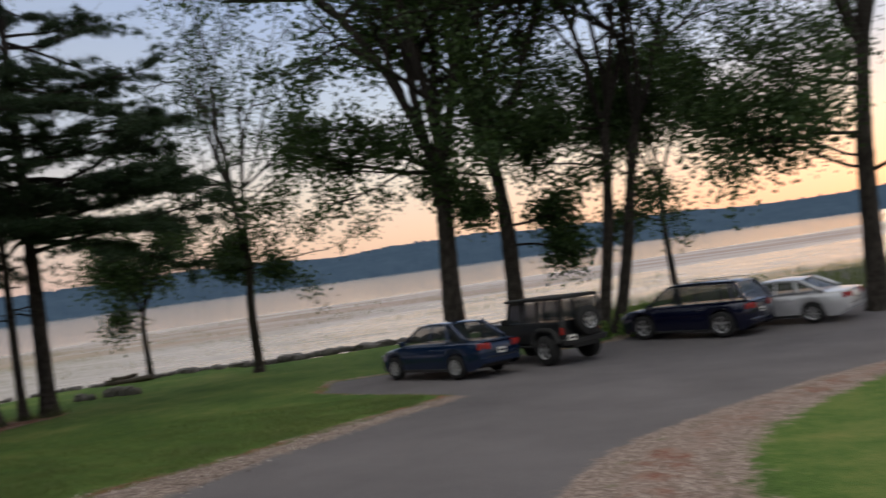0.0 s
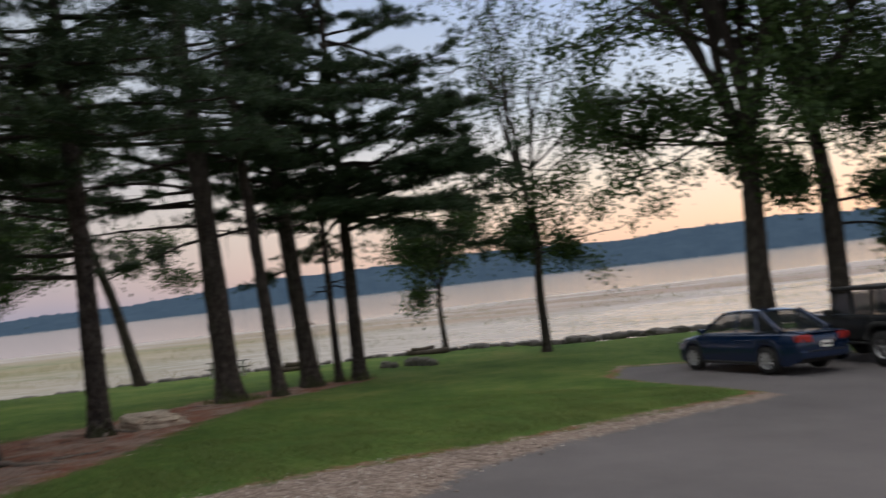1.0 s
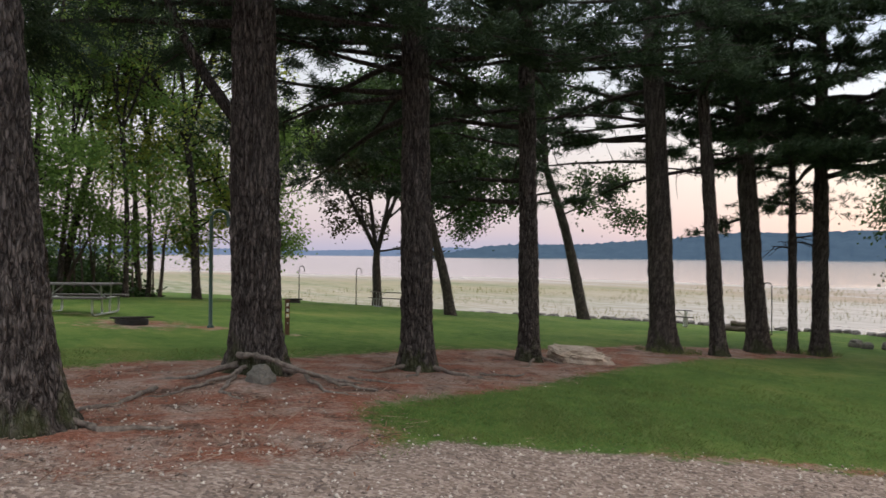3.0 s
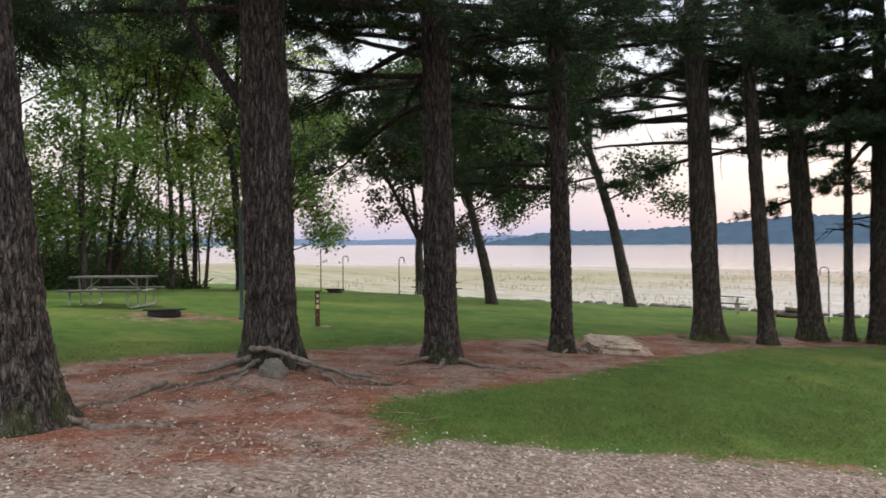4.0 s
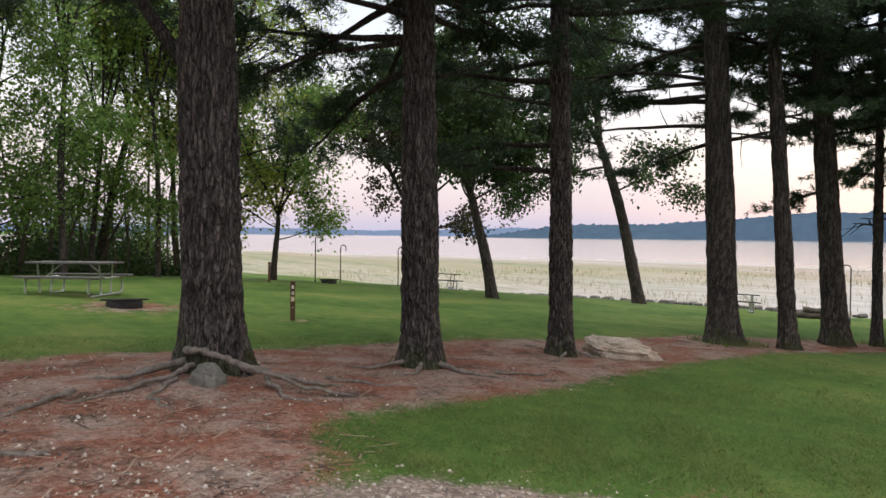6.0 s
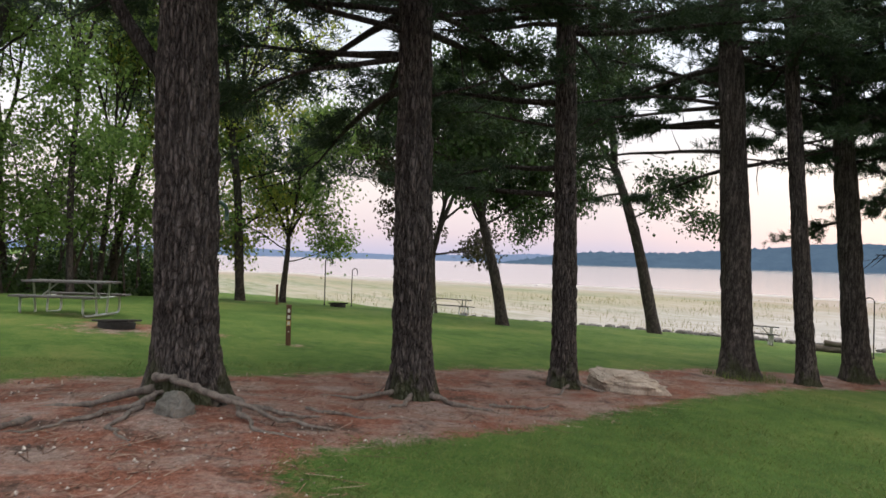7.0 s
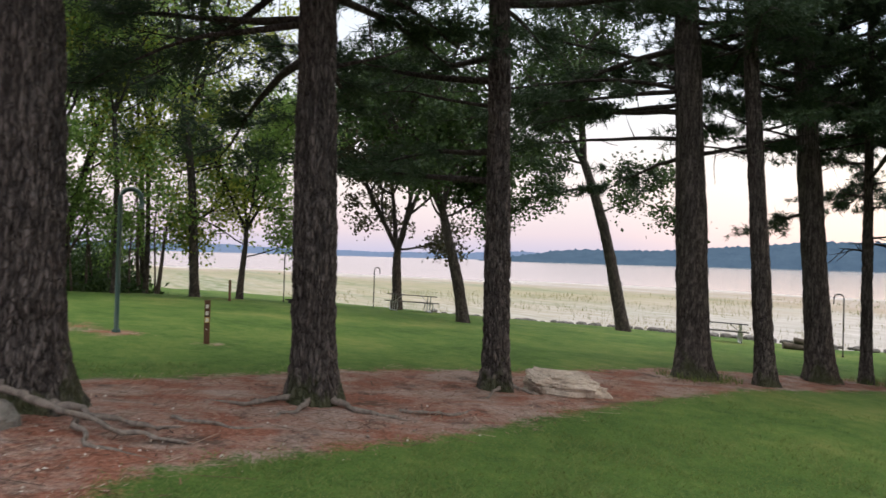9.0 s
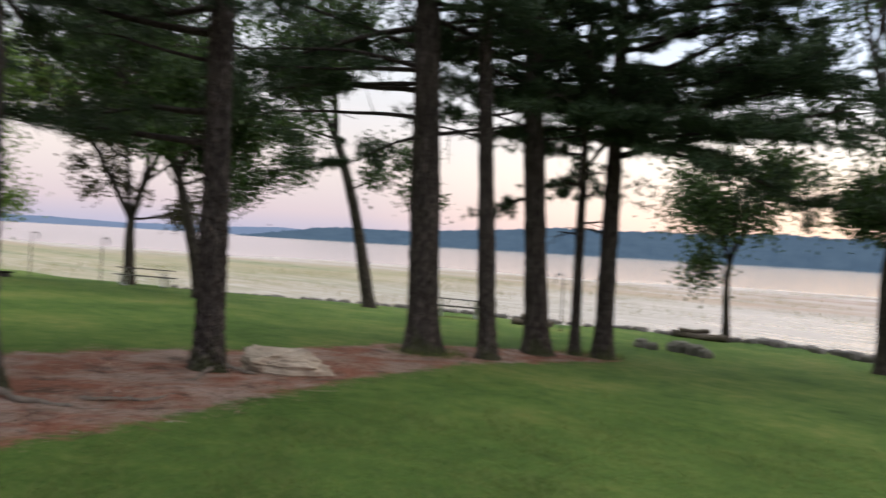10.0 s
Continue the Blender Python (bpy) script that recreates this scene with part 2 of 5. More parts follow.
def zones(x, y):
    """Shares of gravel, tarmac and needle litter at a place."""
    s, r = verge(x, y), far_verge(x, y)
    pad = np.maximum(y - 24.6 - 0.12 * x, np.maximum(-(x + 4.0), 17.3 - y - 1.08 * x))
    edge = np.minimum(s, pad)
    left = np.clip((6.8 - y) / 3.0, 0, 1)
    strip = np.interp(y, (6, 8.5, 10, 12, 18), (1.8, 2.0, 1.1, 0.6, 0.3))
    gravel = soft(np.maximum(np.minimum(s, pad + 0.3) - 0.1 + left * 2.0, r), 0.3 + 0.9 * left)
    tar = soft(np.maximum(np.minimum(s + strip + left * 3.0, pad), r + 1.5), 0.3)
    wide = np.interp(y, (-5, 3, 7, 10, 14, 19, 25), (5, 2.6, 2.0, 1.9, 1.5, 1.2, 0.8))
    litter = soft(from_pines(x, y) - wide, 0.5)
    bare = soft(np.maximum(y - 6.6 + 0.3 * (x + 9), np.maximum(-12.6 - x, s - 6)), 0.6)
    worn = sum(k * np.exp(-((x - a) ** 2 + ((y - c) * 0.8) ** 2) / d) for a, c, d, k in ((-18.9, 6.1, 2.2, 0.62), (-17.3, 9.1, 0.25, 0.5), (-18.3, 7.7, 0.2, 0.4), (-21.6, 5.3, 1.2, 0.4)))
    side = soft(np.abs(r + 0.8) - 0.65, 0.55)
    tar, gravel = tar * (1 - side), gravel * (1 - 0.48 * side)
    return gravel, tar, np.maximum(np.maximum(litter, 0.95 * side), np.maximum(np.maximum(bare, worn), 0.8 * soft(np.abs(edge - 0.15) - 0.2, 0.3) * np.clip((y - 7.2) / 2, 0, 1)))


def axis_steps(near0, near1, step, far):
    """Even steps over the near stretch, then ever wider out to far on both sides."""
    mid = np.arange(near0, near1 + step, step)
    out, d, p = [], step, 0.0
    while p < far:
        d *= 1.22
        p += d
        out.append(p)
    out = np.array(out)
    return np.concatenate([near0 - out[::-1], mid, mid[-1] + out])


def make_ground():
    xs, ys = axis_steps(-24, 6, 0.2, 4500), axis_steps(-2, 26, 0.2, 4500)
    x, y = np.meshgrid(xs, ys, indexing="ij")
    z = height(x, y)
    g, t, l = zones(x, y)
    z = z + 0.02 * l * np.sin(x * 3.1 + np.sin(y * 2.3)) * np.cos(y * 2.7) - 0.03 * t
    i, j = np.meshgrid(np.arange(len(xs) - 1), np.arange(len(ys) - 1), indexing="ij")
    n = len(ys)
    f = np.stack([i * n + j, (i + 1) * n + j, (i + 1) * n + j + 1, i * n + j + 1], -1).reshape(-1, 4)
    me = mesh_of("ground", np.stack([x, y, z], -1), f, None, True)
    for name, a in (("gravel", g), ("tarmac", t), ("litter", l)):
        me.attributes.new(name, "FLOAT", "POINT").data.foreach_set("value", a.ravel().astype(np.float32))
    m, nt, b = material("ground", 0.95, 0, 0.1)
    v = mapping(nt, (1, 1, 1))
    n1, n2, n3, n4 = noise_node(nt, v, 0.35), noise_node(nt, v, 3.0), noise_node(nt, v, 22.0), noise_node(nt, v, 90.0)

    def zone(name):
        at = nt.nodes.new("ShaderNodeAttribute")
        at.attribute_name = name
        e = sums(nt, "ADD", at.outputs["Fac"], sums(nt, "MULTIPLY", sums(nt, "SUBTRACT", sums(nt, "ADD", sums(nt, "MULTIPLY", n2, 0.6), sums(nt, "MULTIPLY", n3, 0.4)), 0.5), 1.5))
        return sums(nt, "ADD", sums(nt, "MULTIPLY", sums(nt, "SUBTRACT", e, 0.5), 4.0), 0.5, True)

    mixed = sums(nt, "ADD", sums(nt, "MULTIPLY", n1, 0.45), sums(nt, "ADD", sums(nt, "MULTIPLY", n2, 0.25), sums(nt, "MULTIPLY", n3, 0.3)))
    grass = ramp(nt, mixed, ((0.37, (0.038, 0.078, 0.016)), (0.5, (0.08, 0.138, 0.03)), (0.63, (0.17, 0.185, 0.055))))
    lit = ramp(nt, sums(nt, "ADD", sums(nt, "MULTIPLY", n3, 0.45), sums(nt, "MULTIPLY", n4, 0.55)), ((0.32, (0.05, 0.028, 0.022)), (0.5, (0.225, 0.092, 0.06)), (0.68, (0.37, 0.2, 0.145))))
    soil = ramp(nt, sums(nt, "ADD", sums(nt, "MULTIPLY", n3, 0.5), sums(nt, "MULTIPLY", n4, 0.5)), ((0.35, (0.15, 0.105, 0.088)), (0.65, (0.42, 0.315, 0.265))))
    patch = noise_node(nt, mapping(nt, (1.0, 0.55, 0.6)), 1.5, 7.0, 0.68)
    lit = blend(nt, ramp(nt, patch, ((0.44, (0, 0, 0)), (0.58, (1, 1, 1)))), lit, soil)
    damp = noise_node(nt, mapping(nt, (0.7, 0.7, 0.7)), 2.3, 6.0, 0.7)
    lit = blend(nt, ramp(nt, damp, ((0.54, (0, 0, 0)), (0.66, (0.75, 0.75, 0.75)))), lit, (0.055, 0.042, 0.034))
    vor = nt.nodes.new("ShaderNodeTexVoronoi")
    vor.inputs["Scale"].default_value = 28.0
    nt.links.new(v, vor.inputs["Vector"])
    sep = nt.nodes.new("ShaderNodeSeparateColor")
    nt.links.new(vor.outputs["Color"], sep.inputs[0])
    stones = ramp(nt, sums(nt, "ADD", sums(nt, "MULTIPLY", sep.outputs[0], 0.6), sums(nt, "MULTIPLY", n2, 0.4)), ((0.15, (0.13, 0.1, 0.088)), (0.5, (0.24, 0.182, 0.152)), (0.85, (0.4, 0.325, 0.28))))
    tar = ramp(nt, sums(nt, "ADD", sums(nt, "MULTIPLY", n1, 0.5), sums(nt, "MULTIPLY", n4, 0.5)), ((0.3, (0.1, 0.093, 0.097)), (0.7, (0.19, 0.175, 0.178))))
    col = blend(nt, zone("litter"), grass, lit)
    col = blend(nt, zone("gravel"), col, stones)
    col = blend(nt, zone("tarmac"), col, tar)
    nt.links.new(col, b.inputs["Base Color"])
    bump(nt, b, sums(nt, "ADD", n3, sums(nt, "ADD", n4, vor.outputs["Distance"])), 0.6, 0.03)
    me.materials.append(m)
    return tagged(new("ground", me), "mown grass bank with bare needle litter and a lane", "ground", kind="structure")


def make_lake():
    """Still water with beds of weed and wild rice that thin out from the shore."""
    xs = np.concatenate([-np.geomspace(4600, 60, 24), np.linspace(-50, 50, 21), np.geomspace(60, 4600, 24)])
    ys = np.concatenate([np.linspace(-20, 60, 17), np.geomspace(70, 4600, 28)])
    x, y = np.meshgrid(xs, ys, indexing="ij")
    n = len(ys)
    i, j = np.meshgrid(np.arange(len(xs) - 1), np.arange(n - 1), indexing="ij")
    f = np.stack([i * n + j, (i + 1) * n + j, (i + 1) * n + j + 1, i * n + j + 1], -1).reshape(-1, 4)
    m, nt, b = material("lake_water", 0.12, 0, 0.5)
    v = mapping(nt, (0.25, 1, 1))
    sp = nt.nodes.new("ShaderNodeSeparateXYZ")
    nt.links.new(mapping(nt, (1, 1, 1)), sp.inputs[0])
    n1, n2 = noise_node(nt, v, 0.05, 6.0), noise_node(nt, v, 0.9, 5.0)
    # weed: a broad drift well out from the shore, greener beds in the shallows to the west

    def reach(value, lo, hi, up):
        mr = nt.nodes.new("ShaderNodeMapRange")
        for k, val in zip(("From Min", "From Max", "To Min", "To Max"), (lo, hi, 0.0 if up else 1.0, 1.0 if up else 0.0)):
            mr.inputs[k].default_value = val
        nt.links.new(value, mr.inputs["Value"])
        return mr.outputs[0]

    wavy = sums(nt, "ADD", sp.outputs["Y"], sums(nt, "MULTIPLY", sums(nt, "SUBTRACT", n1, 0.5), 70.0))
    wavy = sums(nt, "SUBTRACT", wavy, sums(nt, "MULTIPLY", sp.outputs["X"], 0.5))
    west = reach(sp.outputs["X"], -65.0, -6.0, False)
    speck = ramp(nt, n2, ((0.36, (0.0, 0.0, 0.0)), (0.6, (1.0, 1.0, 1.0))))
    streak = ramp(nt, noise_node(nt, mapping(nt, (0.1, 1, 1)), 0.22, 5.0), ((0.38, (0.0, 0.0, 0.0)), (0.58, (1.0, 1.0, 1.0))))
    drift = sums(nt, "MULTIPLY", reach(wavy, 74.0, 92.0, True), reach(wavy, 118.0, 140.0, False))
    drift = sums(nt, "MULTIPLY", drift, sums(nt, "ADD", sums(nt, "ADD", sums(nt, "MULTIPLY", streak, 0.45), sums(nt, "MULTIPLY", speck, 0.2)), 0.25))
    # green marsh in the shallows to the west, thinning towards the open water
    green = reach(sums(nt, "SUBTRACT", wavy, sums(nt, "MULTIPLY", west, 42.0)), 62.0, 95.0, False)
    thick = sums(nt, "ADD", sums(nt, "MULTIPLY", west, 0.72), sums(nt, "MULTIPLY", speck, 0.26))
    green = sums(nt, "MULTIPLY", green, thick, True)
    bed = sums(nt, "ADD", sums(nt, "MULTIPLY", drift, sums(nt, "SUBTRACT", 1.0, green)), green, True)
    weed = blend(nt, green, (0.29, 0.2, 0.155), blend(nt, streak, (0.13, 0.155, 0.07), (0.25, 0.225, 0.14)))
    nt.links.new(blend(nt, bed, (0.27, 0.24, 0.215), weed), b.inputs["Base Color"])
    nt.links.new(sums(nt, "ADD", sums(nt, "MULTIPLY", bed, 0.6), 0.12), b.inputs["Roughness"])
    nt.links.new(sums(nt, "MULTIPLY", sums(nt, "SUBTRACT", 1.0, sums(nt, "MULTIPLY", bed, 0.9)), 0.8), b.inputs["Specular IOR Level"])
    bump(nt, b, noise_node(nt, mapping(nt, (0.4, 1, 1)), 0.7, 4.0), 0.13, 0.12)
    me = mesh_of("lake", np.stack([x, y, np.full_like(x, LAKE)], -1), f, m)
    return tagged(new("lake", me), "calm pale lake with beds of reeds at dusk", "lake", kind="structure")


def make_ridge(name, a0, a1, dist, tall, taper, seed, col, haze_glow):
    """A wooded ridge across the water, from bearing a0 to a1 (degrees left of the y axis), hazed by emission."""
    rng = np.random.default_rng(seed)
    n, rows = 700, 5
    a = np.radians(np.linspace(a0, a1, n))
    k = np.linspace(0, 1, n)
    wave = sum(np.sin(k * w + rng.uniform(0, 6)) * s for w, s in ((9, 0.12), (23, 0.08), (47, 0.05), (110, 0.025)))
    top = tall * (0.9 + wave) * taper(k) + rng.normal(0, 0.012 * tall, n) + rng.uniform(0, 1, n) ** 6 * 0.07 * tall
    v = []
    for r in range(rows):
        h = r / (rows - 1)
        d = dist * (1 + 0.12 * h) + rng.normal(0, 6, n)
        v.append(np.stack([-np.sin(a) * d, np.cos(a) * d, LAKE - 1 + (top + 1) * h ** 0.8], -1))
    v = np.stack(v)
    i, j = np.meshgrid(np.arange(rows - 1), np.arange(n - 1), indexing="ij")
    f = np.stack([i * n + j, i * n + j + 1, (i + 1) * n + j + 1, (i + 1) * n + j], -1).reshape(-1, 4)
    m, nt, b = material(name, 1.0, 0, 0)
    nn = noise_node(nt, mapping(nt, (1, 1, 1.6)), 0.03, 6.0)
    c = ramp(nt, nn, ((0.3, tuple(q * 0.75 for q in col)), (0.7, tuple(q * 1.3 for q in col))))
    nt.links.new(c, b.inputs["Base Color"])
    # blue distance haze put into the material as emission; a ridge gives no light
    b.inputs["Emission Color"].default_value = (*haze_glow, 1)
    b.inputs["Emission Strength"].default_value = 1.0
    return tagged(new(name, mesh_of(name, v, f, m)), "distant wooded ridge beyond the lake, blue haze put in by emission", "ridge", kind="structure")


make_ground()
make_lake()
# last colour of each: the emitted haze, paler on the far ridge
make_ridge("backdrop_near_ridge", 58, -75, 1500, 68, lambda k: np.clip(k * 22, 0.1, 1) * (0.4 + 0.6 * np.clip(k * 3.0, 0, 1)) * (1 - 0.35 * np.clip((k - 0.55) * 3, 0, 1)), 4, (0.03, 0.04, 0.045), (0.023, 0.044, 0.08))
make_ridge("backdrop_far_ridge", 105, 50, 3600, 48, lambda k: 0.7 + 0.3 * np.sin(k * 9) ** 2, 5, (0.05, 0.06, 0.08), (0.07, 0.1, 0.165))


# ---- trees ----
def needle_tufts(rng, at, way, n, length, width):
    """Fans of needles about each tuft's place and way: thin triangles."""
    k = len(at)
    d = way[:, None] * 0.55 + rng.normal(0, 0.55, (k, n, 3)) + np.array([0, 0, -0.05])
    d /= np.linalg.norm(d, axis=2)[..., None]
    side = np.cross(d, rng.normal(0, 1, (k, n, 3)))
    side /= np.linalg.norm(side, axis=2)[..., None] + 1e-9
    o = at[:, None] + rng.normal(0, 0.03, (k, n, 3))
    ln = length * rng.uniform(0.7, 1.2, (k, n, 1))
    return np.stack([o - side * width, o + side * width, o + d * ln], 2).reshape(-1, 3)


def soup(name, v, mat):
    return mesh_of(name, v, np.arange(len(v)).reshape(-1, 3), mat)


def trunk_mesh(name, mat, line, radii, sides, rings, flare, furrow, rng):
    """A trunk along a line, with a flared foot and furrowed bark."""
    line, radii = np.asarray(line, float), np.asarray(radii, float)
    t = np.linspace(0, 1, rings) ** 2.1
    k = np.linspace(0, 1, len(line))
    p = np.stack([np.interp(t, k, line[:, c]) for c in range(3)], -1)
    r = np.interp(t, k, radii)
    up = p[:, 2] - p[0, 2]
    a = np.linspace(0, 2 * np.pi, sides, endpoint=False)
    lobes = sum(np.cos(q * a + rng.uniform(0, 6)) * s for q, s in ((3, 0.35), (5, 0.3), (7, 0.2)))
    foot = np.exp(-np.maximum(up, 0) / 0.32)[:, None] * flare * (1 + 0.55 * lobes[None])
    rel = np.zeros((rings, sides))
    off = rng.uniform(0, 90)
    for i in range(rings):
        if up[i] > 7.5:
            continue
        for j in range(sides):
            q = Vector((math.cos(a[j]) * r[i] * 27, math.sin(a[j]) * r[i] * 27, up[i] * 4.6 + off))
            e = 1 - abs(noise.noise(q)) * 5.5
            rel[i, j] = max(-1, e) * 0.7 + noise.noise(q * 2.7) * 0.45
    lump = 1 + 0.03 * np.sin(up * 1.7 + off)[:, None] + 0.015 * np.sin(up * 4.1)[:, None]
    whorl = 1.1 + rng.uniform(0, 0.5)
    while whorl < 9:
        bulge = np.exp(-((up - whorl) / rng.uniform(0.07, 0.14)) ** 2)[:, None] * (1 + 0.8 * np.cos(a * rng.integers(1, 4) + rng.uniform(0, 6)))[None]
        lump = lump + rng.uniform(0.015, 0.06) * bulge
        whorl += rng.uniform(0.55, 1.1)
    rr = r[:, None] * (lump + foot) - furrow * np.clip(rel, -1, 1)
    v = np.stack([p[:, 0:1] + rr * np.cos(a), p[:, 1:2] + rr * np.sin(a), np.repeat(p[:, 2:3], sides, 1)], -1)
    i, j = np.meshgrid(np.arange(rings - 1), np.arange(sides), indexing="ij")
    f = np.stack([i * sides + j, i * sides + (j + 1) % sides, (i + 1) * sides + (j + 1) % sides, (i + 1) * sides + j], -1).reshape(-1, 4)
    me = mesh_of(name, v, f, mat, True)
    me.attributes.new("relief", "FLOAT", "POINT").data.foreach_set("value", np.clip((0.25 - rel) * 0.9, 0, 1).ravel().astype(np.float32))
    return me


def spray(rng, pts, tufts, spread):
    """Places and ways of the tufts along a limb: flat, drooping layers on its outer part."""
    n = max(3, int(4.2 * np.linalg.norm(pts[-1] - pts[0])))
    twig = rng.uniform(0.25, 1.0, n) ** 0.8
    off = rng.normal(0, 1, n) * spread
    pick = rng.integers(0, n, tufts)
    seg = np.clip(twig[pick] + rng.normal(0, 0.02, tufts), 0, 1)
    k = np.linspace(0, 1, len(pts))
    c = np.stack([np.interp(seg, k, pts[:, i]) for i in range(3)], -1)
    d = pts[-1] - pts[0]
    d = d / np.linalg.norm(d)
    side = np.cross(d, (0, 0, 1.0))
    side /= np.linalg.norm(side) + 1e-9
    w = off[pick] * rng.uniform(0.35, 1.25, tufts)
    at = c + side * w[:, None] + d * np.abs(w)[:, None] * 0.5 + rng.normal(0, 0.07, (tufts, 3)) * (1, 1, 0.7)
    at[:, 2] += 0.04 - 0.06 * np.abs(w)
    way = d[None] * 0.8 + side * np.sign(w)[:, None] * 0.6 + np.array([0, 0, 0.12])
    return at, way / np.linalg.norm(way, axis=1)[:, None]


def pine(x, y, r, tall, lean, first, limbs, reach, seed, label, near=False, dead=(), boughs=(), sparse=1.0):
    """A white pine. dead: bare limbs (height, bearing, length, lift); boughs: needled limbs, the same."""
    rng = np.random.default_rng(seed)
    base = ground_at(x, y, -0.12)
    thing = new("pine_tree")
    thing.location = base
    tagged(thing, label, "tree", "pines by the lane")
    k = np.linspace(0, 1, 9)
    line = np.stack([lean[0] * tall * k + 0.06 * np.sin(k * 7 + seed) * k, lean[1] * tall * k + 0.05 * np.cos(k * 6 + seed) * k, tall * k], -1)
    radii = r * (1 - 0.93 * k ** 1.15)
    sides, rings = (128, 250) if near else (56, 130)
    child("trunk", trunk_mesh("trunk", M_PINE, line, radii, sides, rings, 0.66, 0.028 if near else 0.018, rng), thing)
    at, way = [], []

    def stem(z):
        return np.array([np.interp(z, line[:, 2], line[:, c]) for c in range(3)])

    for z, b, ln, lift, *thick in dead:
        d = np.array([math.sin(radians(b)), math.cos(radians(b)), 0.85 if thick else 0.1])
        wood = Heap()
        p = arc(stem(z), d, ln, 12, lift, 0.06, rng)
        wood.tube(p, np.linspace(thick[0] if thick else 0.055 if ln > 2.5 else 0.035, 0.008, 12), 7)
        for q in range(3, 11, 2):
            e = d * rng.uniform(0.2, 0.9) + rng.normal(0, 0.5, 3)
            wood.tube(arc(p[q], e, rng.uniform(0.3, 0.9), 5, 0.2, 0.1, rng), np.linspace(0.014, 0.004, 5), 5)
        child("limb", wood.mesh("limb", M_PINE), thing, None, "bare weathered limb")
    spec = list(boughs)
    for i in range(limbs):
        h = i / max(1, limbs - 1)
        z = first + (tall - 0.4 - first) * h ** 1.5
        h = (z - first) / (tall - first)
        spec.append((z, rng.uniform(0, 360), reach * (1 - h) ** 0.75 * rng.uniform(0.6, 1.1) + 0.4, rng.uniform(-0.25, 0.35)))
    for z, b, ln, lift in spec:
        d = np.array([math.sin(radians(b)), math.cos(radians(b)), rng.uniform(-0.15, 0.2)])
        wood = Heap()
        p = arc(stem(min(z, tall * 0.97)), d, ln, 10, lift, 0.06, rng)
        wood.tube(p, np.linspace(0.02 + 0.011 * ln, 0.006, 10), 6)
        low = z < 14
        cnt = int((52 if low else 18) * ln * sparse) + 6
        a, w = spray(rng, p, cnt, 0.2 + 0.15 * ln)
        at.append(a), way.append(w)
        for q in range(3, 10, 2):
            e = (p[q] - p[q - 1]) / np.linalg.norm(p[q] - p[q - 1]) + rng.normal(0, 0.6, 3) * (1, 1, 0.2)
            wood.tube(arc(p[q], e, 0.2 * ln + 0.15, 4, 0.1), np.linspace(0.012, 0.004, 4), 4)
        child("limb", wood.mesh("limb", M_PINE), thing)
    at, way = np.concatenate(at), np.concatenate(way)
    child("crown", soup("crown", needle_tufts(rng, at, way, 10, 0.2, 0.01 if near else 0.014), M_NEEDLE), thing)
    return thing


def leaves(rng, at, size, hang=0.3):
    """A folded diamond for each leaf."""
    n = len(at)
    d = rng.normal(0, 1, (n, 3)) + np.array([0, 0, -hang])
    d /= np.linalg.norm(d, axis=1)[:, None]
    s = np.cross(d, rng.normal(0, 1, (n, 3)))
    s /= np.linalg.norm(s, axis=1)[:, None] + 1e-9
    ln = size * rng.uniform(0.6, 1.25, (n, 1))
    up = np.cross(d, s) * ln * 0.12
    v = np.stack([at, at + d * ln * 0.5 + s * ln * 0.36 + up, at + d * ln, at + d * ln * 0.5 - s * ln * 0.36 + up], 1)
    return v.reshape(-1, 3), np.arange(4 * n).reshape(-1, 4)


